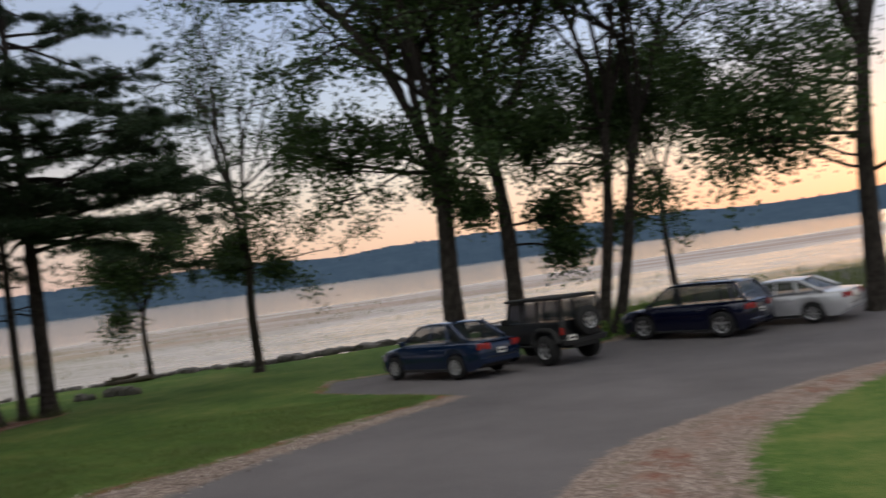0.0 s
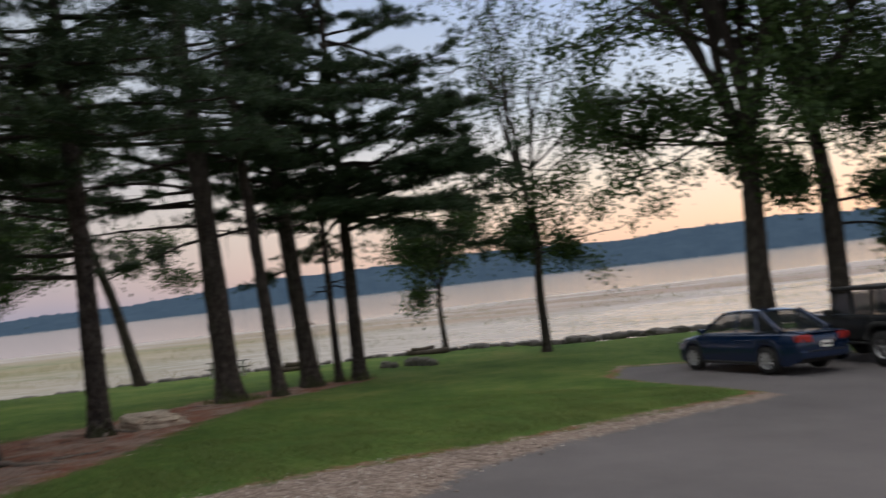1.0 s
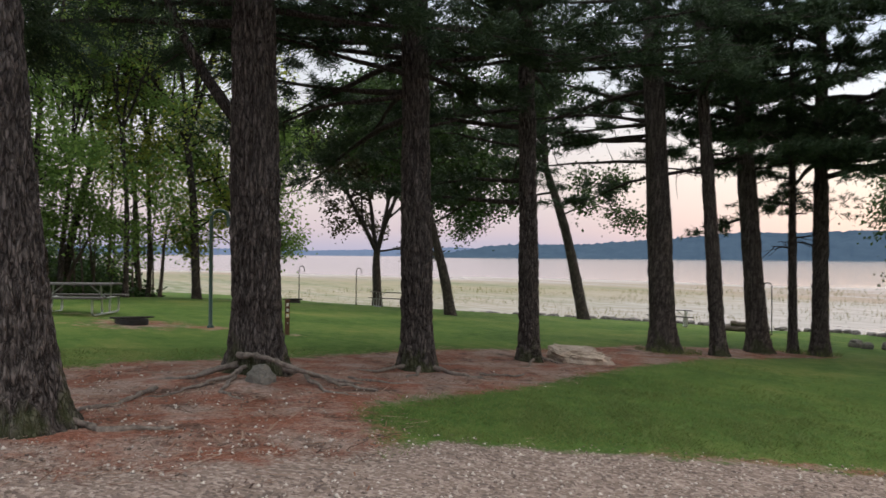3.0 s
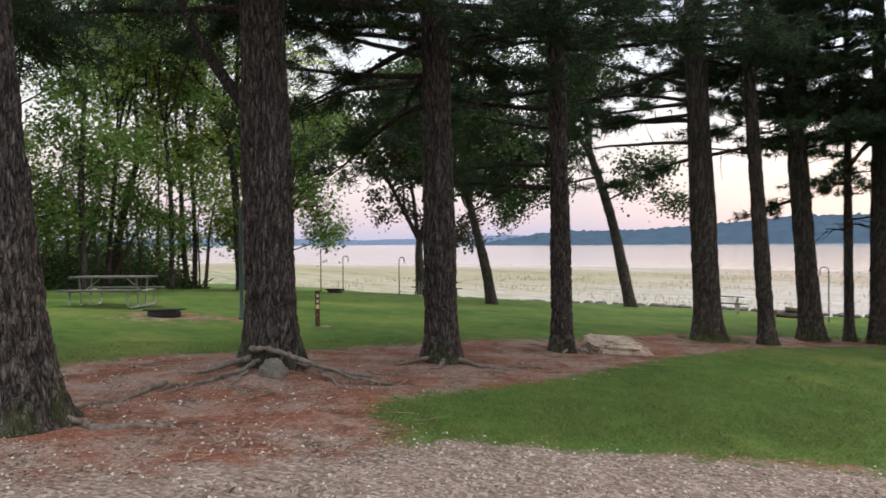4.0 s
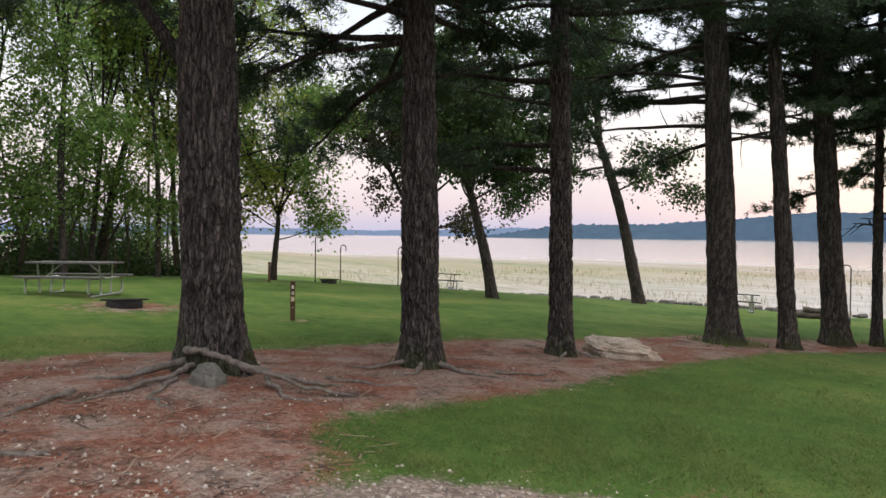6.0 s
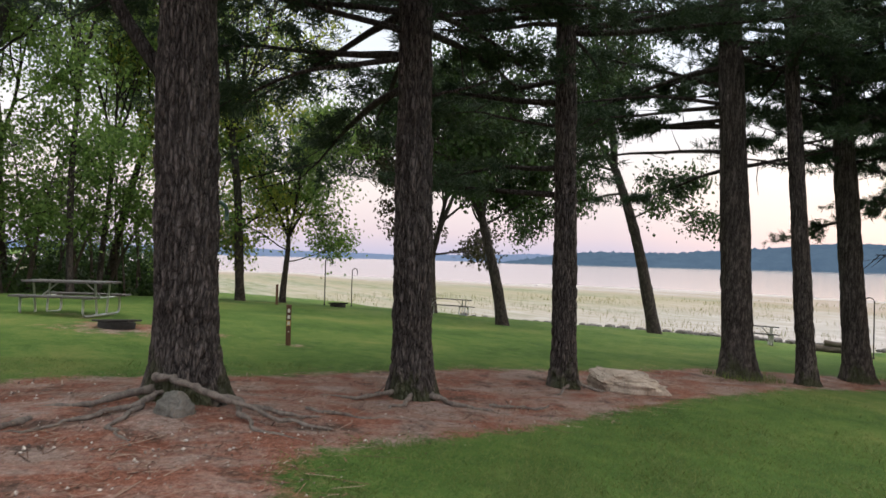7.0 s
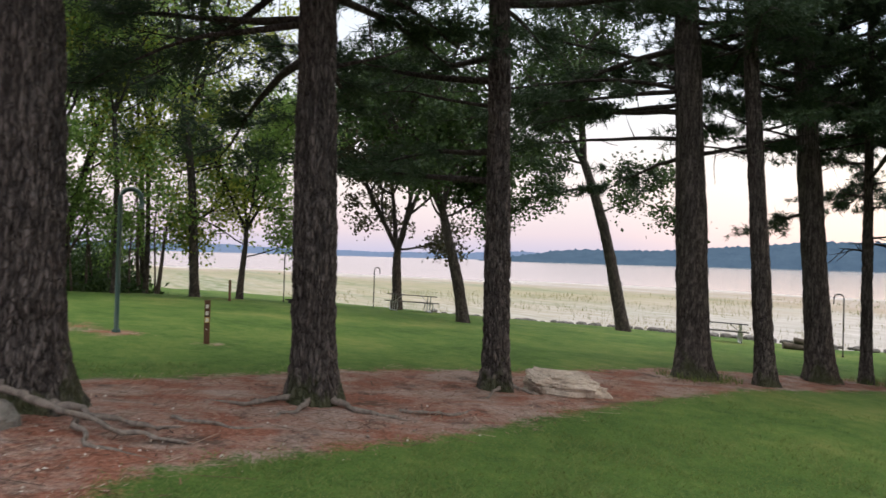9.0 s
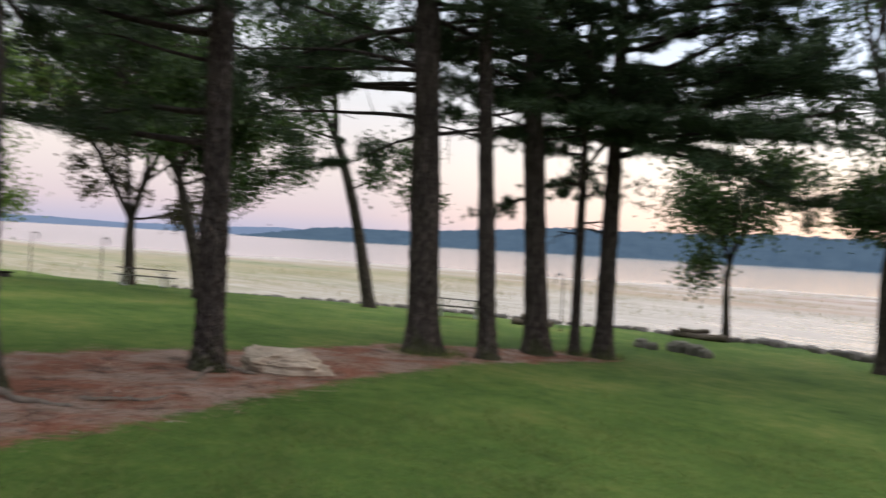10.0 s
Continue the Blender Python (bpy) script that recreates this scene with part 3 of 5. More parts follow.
def broadleaf(x, y, r, tall, lean, clear, crown, count, size, seed, label, leaf, name="broadleaf_tree", group="", fork=0.45, forks=3, sides=28, clump=0.7, low=(), hang=0.4):
    """A broadleaved tree: trunk, forking limbs, and leaves in clumps round the twigs.
    crown: half width of the crown. low: extra limbs (height, bearing, length, lift)."""
    rng = np.random.default_rng(seed)
    thing = new(name)
    thing.location = ground_at(x, y, -0.1)
    tagged(thing, label, "tree", group)
    k = np.linspace(0, 1, 9)
    top = tall * fork
    bend = 0.05 * tall * fork
    line = np.stack([lean[0] * top * k + bend * 0.5 * np.sin(k * 4 + seed) * k, lean[1] * top * k + bend * 0.5 * np.cos(k * 3 + seed) * k, top * k], -1)
    child("trunk", trunk_mesh("trunk", M_BARK, line, r * (1 - 0.35 * k), sides, 70, 0.3, 0.01, rng), thing)
    tips = []

    def grow(p0, d, ln, rad, depth, wood=None):
        first = wood is None
        wood = wood or Heap()
        p = arc(p0, d, ln, 7, 0.25 if depth < 2 else 0.0, 0.09, rng)
        wood.tube(p, np.linspace(rad, rad * 0.55, 7), 7 if depth < 2 else 4)
        if depth >= 2:
            tips.extend(p[2:])
        for i in range(0 if depth >= 3 or ln < 0.35 else 4 if depth else 5):
            q = rng.integers(2, 7)
            e = (p[q] - p[q - 1]) / np.linalg.norm(p[q] - p[q - 1]) + rng.normal(0, 0.62, 3) * (1, 1, 0.7)
            grow(p[q], e, ln * rng.uniform(0.45, 0.7), rad * 0.5, depth + 1, wood)
        if first:
            child("limb", wood.mesh("limb", M_BARK), thing)

    for i in range(forks):
        a = 2 * np.pi * (i + rng.uniform(-0.2, 0.2)) / forks
        spread = crown / tall * 1.1
        d = np.array([math.cos(a) * spread + lean[0], math.sin(a) * spread + lean[1], 1.0])
        grow(line[-1] + np.array([0, 0, -0.1]), d, (tall - top) * rng.uniform(0.75, 1.0), r * 0.5, 0)
    n_side = max(2, int((top - clear) / 0.9))
    for i in range(n_side):
        z = clear + (top - clear) * (i + rng.uniform(0, 1)) / n_side
        a = rng.uniform(0, 2 * np.pi)
        s = np.array([np.interp(z, line[:, 2], line[:, c]) for c in range(3)])
        grow(s, np.array([math.cos(a), math.sin(a), rng.uniform(0.0, 0.6)]), crown * rng.uniform(0.5, 0.9), r * 0.22, 1)
    for z, b, ln, lift in low:
        s = np.array([np.interp(z, line[:, 2], line[:, c]) for c in range(3)])
        grow(s, np.array([math.sin(radians(b)), math.cos(radians(b)), lift]), ln, r * 0.16, 1)
    tips = np.array(tips)
    share = rng.lognormal(0, 0.75, len(tips)) * np.where(tips[:, 2] > 11, 0.35, 1.0)
    c = tips[rng.choice(len(tips), count, p=share / share.sum())]
    at = c + rng.normal(0, clump * 0.5, (count, 3)) + np.array([0, 0, -0.1])
    child("crown", mesh_of("crown", *leaves(rng, at, size, hang), leaf), thing)
    return thing


PINES = "tall white pine with furrowed grey bark and dark boughs"
pine(-9.35, 3.05, 0.38, 21, (-0.05, -0.09), 6.0, 50, 4.0, 10, "leaning white pine with deeply furrowed bark beside the lane", True, boughs=((4.5, 278, 3.0, -0.15), (4.9, 292, 3.2, -0.2), (5.3, 285, 3.4, -0.1)))
pine(-11.48, 6.14, 0.345, 22, (0.02, -0.03), 6.4, 53, 4.5, 11, "thick white pine with exposed roots and furrowed grey bark", True, dead=((3.35, 209, 4.0, 1.3, 0.1),), boughs=((5.0, 215, 4.5, 0.3), (5.6, 270, 3.6, -0.2), (5.3, 240, 3.2, -0.3), (5.2, 20, 3.2, -0.1), (5.5, 50, 2.6, -0.1), (5.6, 350, 3.4, -0.1)))
pine(-12.2, 9.27, 0.27, 21, (0.0, -0.02), 6.0, 56, 4.2, 12, PINES, True, dead=((4.3, 20, 1.2, 0.1),), boughs=((4.6, 300, 3.6, -0.15), (4.5, 265, 4.4, -0.1), (4.9, 230, 4.2, 0.0), (5.1, 285, 4.4, -0.15), (5.3, 320, 4.0, -0.2), (5.5, 245, 4.2, -0.3), (4.9, 208, 3.0, -0.1), (5.2, 195, 3.2, -0.1), (5.5, 218, 3.4, -0.05), (5.7, 205, 3.6, 0.0), (5.4, 25, 3.0, -0.1), (5.6, 345, 3.2, -0.1), (5.8, 60, 2.6, -0.1)))
pine(-13.1, 12.6, 0.2, 20, (-0.007, -0.013), 6.2, 56, 4.0, 13, "slim white pine standing beside a pale boulder", True, dead=((4.6, 230, 2.2, -0.1),), boughs=((3.4, 240, 4.2, 0.25), (3.9, 262, 4.0, -0.1), (4.6, 300, 3, -0.2), (5.0, 230, 4.2, 0.0), (5.4, 275, 4.0, -0.1)))
pine(-14.5, 18.6, 0.35, 22, (-0.02, -0.033), 7.2, 46, 4.2, 14, "thick white pine with a long bare limb and boughs", dead=((6.3, 215, 5.2, -0.1), (5.2, 215, 4.2, -0.5), (4.9, 30, 2.6, 0.25), (5.8, 240, 4.0, -0.2)), boughs=((4.9, 280, 3.4, -0.1), (5.9, 330, 3.2, -0.2), (5.8, 225, 4.6, -0.1), (6.7, 238, 4.6, 0.0), (6.3, 200, 4.0, -0.1), (6.0, 212, 3.6, 0.0)), sparse=0.85)
pine(-13.55, 19.7, 0.2, 19, (-0.035, -0.05), 7.2, 30, 3.2, 15, PINES, dead=((5.5, 40, 2.0, 0.3), (5.0, 230, 1.8, 0.2)), boughs=((5.2, 330, 2.4, -0.1),), sparse=0.6)
pine(-14.1, 22.4, 0.3, 22, (-0.036, -0.065), 7.2, 36, 4.0, 16, PINES, dead=((5.5, 60, 2.0, 0.1), (5.8, 220, 2.4, 0.3)), boughs=((4.1, 300, 2.8, -0.1), (5.4, 330, 3.0, -0.1)), sparse=0.6)
pine(-13.75, 23.6, 0.13, 16, (-0.005, -0.01), 6.0, 39, 2.2, 17, "thin young pine with short bare side twigs", dead=((3.6, 60, 0.7, -0.2), (3.3, 240, 0.6, -0.15), (4.3, 110, 0.8, -0.1), (4.9, 20, 0.8, -0.2), (4.6, 230, 0.7, 0.1), (5.4, 250, 0.9, -0.1)))
pine(-13.2, 24.1, 0.24, 21, (0.0, 0.0), 5.8, 96, 5.2, 18, "end pine of the row with long layered boughs", dead=((3.4, 300, 1.6, -0.1),), boughs=((5.4, 82, 6.4, 0.05), (6.2, 70, 5.0, 0.05), (7.0, 95, 5.0, 0.0), (7.6, 80, 4.6, 0.1), (10.2, 75, 5.4, 0.25), (9.0, 80, 4.4, 0.1), (6.6, 255, 3.6, 0.0), (7.4, 280, 3.8, 0.0), (8.2, 250, 3.6, 0.1), (8.8, 300, 3.4, 0.1)), sparse=1.5)

WATER = "trees along the lake shore"
broadleaf(-28.2, 29.4, 0.3, 13, (-0.2, -0.13), 5.6, 4.6, 27000, 0.17, 31, "leaning dark-barked shore tree with thin leaves", M_LEAF, group=WATER, fork=0.6, low=((5.4, 60, 2.6, 0.5),))
broadleaf(-27.0, 20.3, 0.24, 9.5, (-0.1, -0.15), 3.5, 3.2, 24000, 0.19, 32, "young maple with a dark round crown on the lawn", M_LEAF, "maple_tree", group=WATER, clump=0.55, fork=0.45, forks=4)
broadleaf(-37.0, 22.3, 0.28, 9.5, (0.0, 0.0), 3.3, 3.6, 20000, 0.2, 33, "forked shore tree with dull reddish leaves beside a table", M_LEAF_RED, group=WATER, clump=0.55, fork=0.33, forks=4)
broadleaf(-14.7, 36.3, 0.16, 6.4, (0.0, 0.0), 1.8, 1.7, 9000, 0.18, 134, "small leafy tree at the stony shore", M_LEAF, group=WATER, fork=0.5, hang=0.9, forks=4)
broadleaf(-8.3, 31.8, 0.22, 12.5, (0.02, 0.0), 5.0, 2.4, 15000, 0.17, 235, "slender tree with an open thin crown on the shore", M_LEAF, group=WATER, fork=0.36, forks=3, clump=0.6, low=((4.3, 90, 1.3, 0.2), (4.4, 270, 1.1, 0.3), (6.2, 85, 3.4, 0.5), (6.3, 100, 2.6, 0.7), (6.0, 265, 2.2, 0.7)))
COTTON = "tall shore tree with a dark heavy crown"
broadleaf(0.2, 27.5, 0.42, 15.5, (0.0, 0.0), 6.6, 4.6, 27000, 0.19, 36, COTTON, M_LEAF, group=WATER, fork=0.45, forks=5, low=((8.2, 262, 3.4, 0.7), (8.8, 290, 3.4, 0.6), (5.6, 100, 1.2, -0.2)))
broadleaf(2.6, 28.0, 0.36, 15.5, (-0.02, 0.0), 6.0, 4.0, 21000, 0.19, 37, COTTON, M_LEAF, group=WATER, fork=0.45, forks=4, low=((3.9, 90, 1.6, -0.2), (4.6, 80, 2.0, 0.1)))
broadleaf(5.6, 27.6, 0.25, 15.5, (0.16, 0.0), 6.0, 3.6, 17000, 0.19, 38, "one of two close-set shore trunks with dense leaves", M_LEAF, group=WATER, fork=0.5, forks=4)
broadleaf(6.2, 27.8, 0.25, 15.5, (0.24, 0.0), 5.5, 3.6, 17000, 0.19, 39, "one of two close-set shore trunks with dense leaves", M_LEAF, group=WATER, fork=0.5, forks=4)
broadleaf(9.6, 31.0, 0.15, 11, (0.0, 0.0), 3.6, 3.2, 22000, 0.17, 40, "thin shore tree in front of the sunset", M_LEAF, group=WATER, fork=0.5, forks=4)
broadleaf(13.6, 23.6, 0.32, 19, (0.08, 0.0), 4.4, 6.0, 36000, 0.17, 41, "big spreading tree beside the parked cars", M_LEAF, group=WATER, fork=0.45, forks=5, low=((5, 270, 4, 0.3), (4.6, 300, 4, 0.2), (5.5, 250, 4.5, 0.3)))
broadleaf(-36.3, 14.2, 0.15, 8, (0.0, 0.05), 1.4, 3.9, 20000, 0.16, 42, "spreading young tree at the wood's lakeward corner", M_LEAF_WOOD, group=WATER, fork=0.4, forks=4)


def make_wood_edge():
    """The edge of the wood beyond the picnic lawn."""
    rng = np.random.default_rng(77)
    spots = [(-31, -4), (-33, -1), (-30.5, 1.0), (-34, 3), (-33, 5.4), (-36, 6.5), (-36.3, 12.3), (-35.5, 9.0), (-38, 10.5), (-40, 3), (-40, 7), (-38, -2), (-29, -7), (-35, -6), (-27, -10), (-32, -11), (-36, 0.5), (-42, 11), (-43, 0)]
    for i, (x, y) in enumerate(spots):
        light = i in (6, 8)
        broadleaf(x, y, rng.uniform(0.11, 0.24), rng.uniform(12, 18), (rng.normal(0, 0.05), rng.normal(0, 0.05)), rng.uniform(1.6, 2.8), rng.uniform(2.4, 3.4), 12000 if x > -37 else 8000, 0.16, 200 + i, "yellow-green young tree at the edge of the wood" if light else "slim leafy tree in the edge of the wood", M_LEAF_LIGHT if light else M_LEAF_WOOD, "woodland_tree", "edge of the wood", fork=0.5, forks=4, sides=14, clump=0.7)
    # slim bare poles between the leafy trees
    for i in range(34):
        t = (i + rng.uniform(0, 1)) / 34
        x = float(np.interp(t, (0, 0.5, 1), (-30, -34.5, -37.5))) - rng.uniform(0.2, 7.0)
        y = float(np.interp(t, (0, 0.5, 1), (-9, 4, 11.5)))
        pole, tall = new("woodland_pole"), rng.uniform(5, 9)
        pole.location = ground_at(x, y, -0.1)
        tagged(pole, "slim bare young trunk among the wood's leafy trees", "young tree", "edge of the wood")
        p = arc((0, 0, 0), (rng.normal(0, 0.14), rng.normal(0, 0.14), 1.0), tall, 9, 0.0, 0.05, rng)
        wood = Heap()
        wood.tube(p, np.linspace(rng.uniform(0.035, 0.11), 0.015, 9), 8)
        for q in range(2, 8):
            wood.tube(arc(p[q], rng.normal(0, 0.6, 3) + (0, 0, 0.5), rng.uniform(0.5, 1.4), 5, 0.1, 0.1, rng), np.linspace(0.014, 0.004, 5), 4)
        child("trunk", wood.mesh("trunk", M_POLE), pole)
    n = 42000
    t = rng.uniform(0, 1, n)
    deep = rng.uniform(0, 1, n) ** 0.8 * 13
    x = np.interp(t, (0, 0.45, 1), (-31, -35.0, -38)) - deep
    y = np.interp(t, (0, 0.45, 1), (-12, 4, 10.5)) + rng.normal(0, 0.5, n)
    z = height(x, y) + rng.uniform(0, 1, n) ** 1.25 * (0.25 + 0.26 * deep) * (0.6 + 0.5 * np.abs(np.sin(t * 21 + x)))
    tagged(new("undergrowth", mesh_of("undergrowth", *leaves(rng, np.stack([x, y, z], -1), 0.2), M_LEAF)), "low leafy undergrowth filling the shady wood", "undergrowth", kind="stuff")


make_wood_edge()


def bush(x, y, r, tall, n, seed, label):
    rng = np.random.default_rng(seed)
    d = rng.normal(0, 1, (n, 3))
    d = d / np.linalg.norm(d, axis=1)[:, None] * rng.uniform(0.3, 1, (n, 1)) ** 0.5
    d[:, 2] = np.abs(d[:, 2])
    at = d * (r, r, tall) * (1 + 0.25 * np.sin(d[:, :1] * 7 + seed))
    thing = new("bush")
    thing.location = ground_at(x, y, -0.05)
    tagged(thing, label, "bush", "bushes by the parked cars")
    wood = Heap()
    for i in range(7):
        wood.tube(arc((0, 0, 0), rng.normal(0, 0.5, 3) + (0, 0, 1), tall * 0.8, 5, 0, 0.1, rng), np.linspace(0.018, 0.005, 5), 5)
    child("stems", wood.mesh("stems", M_BARK), thing)
    child("foliage", mesh_of("foliage", *leaves(rng, at, 0.13), M_LEAF_WOOD), thing)


bush(6.9, 26.6, 0.8, 1.0, 1800, 1, "low green bush behind the off-road car")
bush(8.0, 27.6, 0.7, 0.8, 1500, 2, "low green bush by the shore trees")
bush(5.2, 27.0, 0.5, 0.7, 1000, 3, "small bush at the foot of two trunks")


# ---- things ----
M_WOOD = plain("weathered_planks", (0.05, 0.048, 0.046), (0.15, 0.14, 0.135), 0.75, 0, 5, 0.4, 0.3, (1, 8, 8))
M_STEEL = plain("galvanised_pipe", (0.34, 0.36, 0.36), (0.52, 0.54, 0.53), 0.45, 0.7, 9, 0.1)
M_IRON = plain("dark_iron", (0.018, 0.017, 0.016), (0.05, 0.045, 0.042), 0.7, 0.4, 12, 0.3)
M_GREEN = plain("green_paint", (0.008, 0.035, 0.024), (0.016, 0.055, 0.038), 0.4, 0.0, 8, 0.1, 0.5)
M_POST = plain("brown_post", (0.07, 0.036, 0.022), (0.15, 0.085, 0.055), 0.8, 0, 7, 0.4, 0.2, (8, 8, 1))
M_WHITE = plain("white_plate", (0.6, 0.58, 0.53), (0.76, 0.74, 0.68), 0.6, 0, 14, 0.1)
M_AMBER = plain("amber_plate", (0.45, 0.3, 0.08), (0.6, 0.42, 0.15), 0.6, 0, 14, 0.1)
M_ROCK = plain("pale_rock", (0.15, 0.12, 0.095), (0.56, 0.47, 0.38), 0.9, 0, 3.2, 0.9)
M_STONE = plain("shore_stone", (0.06, 0.055, 0.052), (0.22, 0.2, 0.185), 0.9, 0, 2.5, 0.8)
M_GREY_STONE = plain("mossy_stone", (0.05, 0.05, 0.042), (0.22, 0.205, 0.18), 0.9, 0, 5, 0.8)
M_LOG = plain("old_logs", (0.05, 0.04, 0.032), (0.17, 0.14, 0.115), 0.9, 0, 5, 0.8)
M_ROOT = plain("weathered_root", (0.06, 0.05, 0.042), (0.26, 0.22, 0.19), 0.9, 0, 6, 0.8, 0.2, (3, 3, 1))


def standing(x, y, turn=0.0, dz=0.0):
    return Matrix.Translation(ground_at(x, y, dz)) @ pose(0, 0, 0, 0, 0, turn)


def laid(x, y, turn, wide, long):
    """A pose on the slope, tilted as the ground under the four corners is."""
    a = radians(turn)
    f, s = Vector((-math.sin(a), math.cos(a), 0)), Vector((math.cos(a), math.sin(a), 0))
    c = Vector((x, y, 0))
    zf, zb = ground_at(*(c + f * long / 2).xy).z, ground_at(*(c - f * long / 2).xy).z
    zr, zl = ground_at(*(c + s * wide / 2).xy).z, ground_at(*(c - s * wide / 2).xy).z
    f, s = Vector((f.x, f.y, (zf - zb) / long)).normalized(), Vector((s.x, s.y, (zr - zl) / wide))
    up = s.cross(f).normalized()
    s = f.cross(up)
    return Matrix.Translation((x, y, (zf + zb) / 2)) @ Matrix((s, f, up)).transposed().to_4x4()


def pipe(points, r, mat, name="pipe", sides=10):
    v, f = tube_arrays(np.array(points), np.full(len(points), r), sides)
    n = len(v)
    faces = [tuple(q) for q in f.tolist()] + [tuple(range(sides)), tuple(range(n - sides, n))[::-1]]
    return mesh_of(name, v, faces, mat, True)


def rounded(points, r=0.12, n=6):
    """A polyline with its corners rounded."""
    pts = [Vector(p) for p in points]
    out = [pts[0]]
    for a, b, c in zip(pts, pts[1:], pts[2:]):
        p, q = b + (a - b).normalized() * min(r, (a - b).length / 2.1), b + (c - b).normalized() * min(r, (c - b).length / 2.1)
        out += [p.lerp(b, t).lerp(b.lerp(q, t), t) for t in (i / n for i in range(n + 1))]
    return [tuple(p) for p in out + [pts[-1]]]


def picnic_table(m, length, label):
    table = new("picnic_table")
    table.matrix_world = m
    tagged(table, label, "picnic table", "picnic tables on the lawn")
    rng = random.Random(3)

    def plank(x, z, w):
        bm = box(bmesh.new(), pose(x, rng.uniform(-0.008, 0.008), z, 0, 0, rng.uniform(-0.1, 0.1)), (w, length, 0.045), 0.006)
        part("plank", bm, M_WOOD, table)

    for i in range(5):
        plank((i - 2) * 0.15, 0.76, 0.143)
    for s in (-1, 1):
        for i in range(2):
            plank(s * (0.66 + (i - 0.5) * 0.15), 0.45, 0.143)
    for s in (-1, 1):
        y = s * length * 0.37
        frame_part = child("leg_frame", pipe(rounded([(-0.74, y, 0.415), (-0.76, y, 0.03), (0.76, y, 0.03), (0.74, y, 0.415)], 0.16), 0.026, M_STEEL), table, None, "bent galvanised pipe frame")
        for q in (-1, 1):
            child("upright", pipe(rounded([(q * 0.34, y, 0.03), (q * 0.2, y, 0.05), (q * 0.3, y, 0.735)], 0.06), 0.024, M_STEEL), frame_part)
        child("seat_bar", pipe([(-0.75, y, 0.415), (0.75, y, 0.415)], 0.022, M_STEEL), frame_part)
        child("brace", pipe([(0, y, 0.42), (0, y - s * 0.4, 0.735)], 0.016, M_STEEL), frame_part)
    return table


picnic_table(standing(-21.6, 5.2, -33, -0.02), 1.95, "weathered plank picnic table on pale bent pipe legs")
picnic_table(laid(-34.4, 21.8, -13, 1.3, 1.6), 2.3, "dark plank picnic table beside a forked shore tree")
picnic_table(laid(-24.0, 30.7, -46, 1.3, 1.6), 2.0, "low plank picnic table near the stony shore")


def fire_ring(x, y, r, label):
    ring = new("fire_ring")
    ring.matrix_world = laid(x, y, 20, 1, 1)
    tagged(ring, label, "fire ring")
    n = 36
    v = []
    for rr, z in ((r * 0.86, -0.03), (r * 0.88, 0.12), (r * 0.84, 0.12), (r * 0.82, -0.03)):
        v += [(rr * math.cos(2 * math.pi * i / n), rr * math.sin(2 * math.pi * i / n), z) for i in range(n)]
    f = [(k * n + i, k * n + (i + 1) % n, (k + 1) * n + (i + 1) % n, (k + 1) * n + i) for k in range(3) for i in range(n)]
    child("ring_wall", mesh_of("ring_wall", v, f, M_IRON, True), ring)
    rim = [(1.12 * r * math.cos(2 * math.pi * i / n), 1.12 * r * math.sin(2 * math.pi * i / n), 0.15 + 0.045 * math.cos(2 * math.pi * i / n)) for i in range(n + 1)]
    grate = child("grate", pipe(rim, 0.018, M_IRON, "grate", 8), ring, None, "tilted dark grate")
    for i in range(13):
        yy = (i - 6) * r * 0.17
        w = math.sqrt(max(0.01, 1.25 * r * r - yy * yy))
        child("grate_bar", pipe([(-w, yy, 0.15 - 0.045 * w / (1.12 * r)), (w, yy, 0.15 + 0.045 * w / (1.12 * r))], 0.015, M_IRON, sides=6), grate)
    return ring


fire_ring(-18.9, 5.95, 0.4, "low dark iron fire ring with a grate on bare soil")
fire_ring(-33.8, 16.0, 0.4, "small dark fire ring far across the lawn")


def lantern_hook(x, y, tall, r, turn, label, mat):
    hook = new("lantern_hook")
    hook.matrix_world = standing(x, y, turn)
    tagged(hook, label, "lantern hook", "lantern hooks")
    w = tall * 0.07
    pts = [(0, 0, -0.1), (0, 0, tall * 0.5)] + [(w - w * math.cos(a), 0, tall - w + w * math.sin(a)) for a in np.linspace(0, math.pi, 12)] + [(2 * w, 0, tall - w - 0.18)]
    child("pole", pipe(pts, r, mat, sides=12), hook)
    bm = bmesh.new()
    bmesh.ops.create_cone(bm, segments=14, cap_ends=True, radius1=r * 1.9, radius2=r * 1.5, depth=0.06, matrix=pose(0, 0, 0.03))
    part("collar", bm, mat, hook)
    return hook


lantern_hook(-18.4, 7.55, 2.7, 0.045, 70, "tall dark green steel lantern hook on the lawn", M_GREEN)
lantern_hook(-35.6, 16.0, 2.2, 0.026, 70, "dark lantern hook near the wood's corner", M_IRON)
lantern_hook(-41.0, 19.4, 2.1, 0.026, 60, "thin lantern hook at the reedy shore", M_IRON)
lantern_hook(-37.2, 21.1, 2.0, 0.026, 70, "thin lantern hook beside the forked tree", M_IRON)
lantern_hook(-19.0, 31.0, 2.2, 0.022, 215, "thin lantern hook by the stony shore", M_IRON)


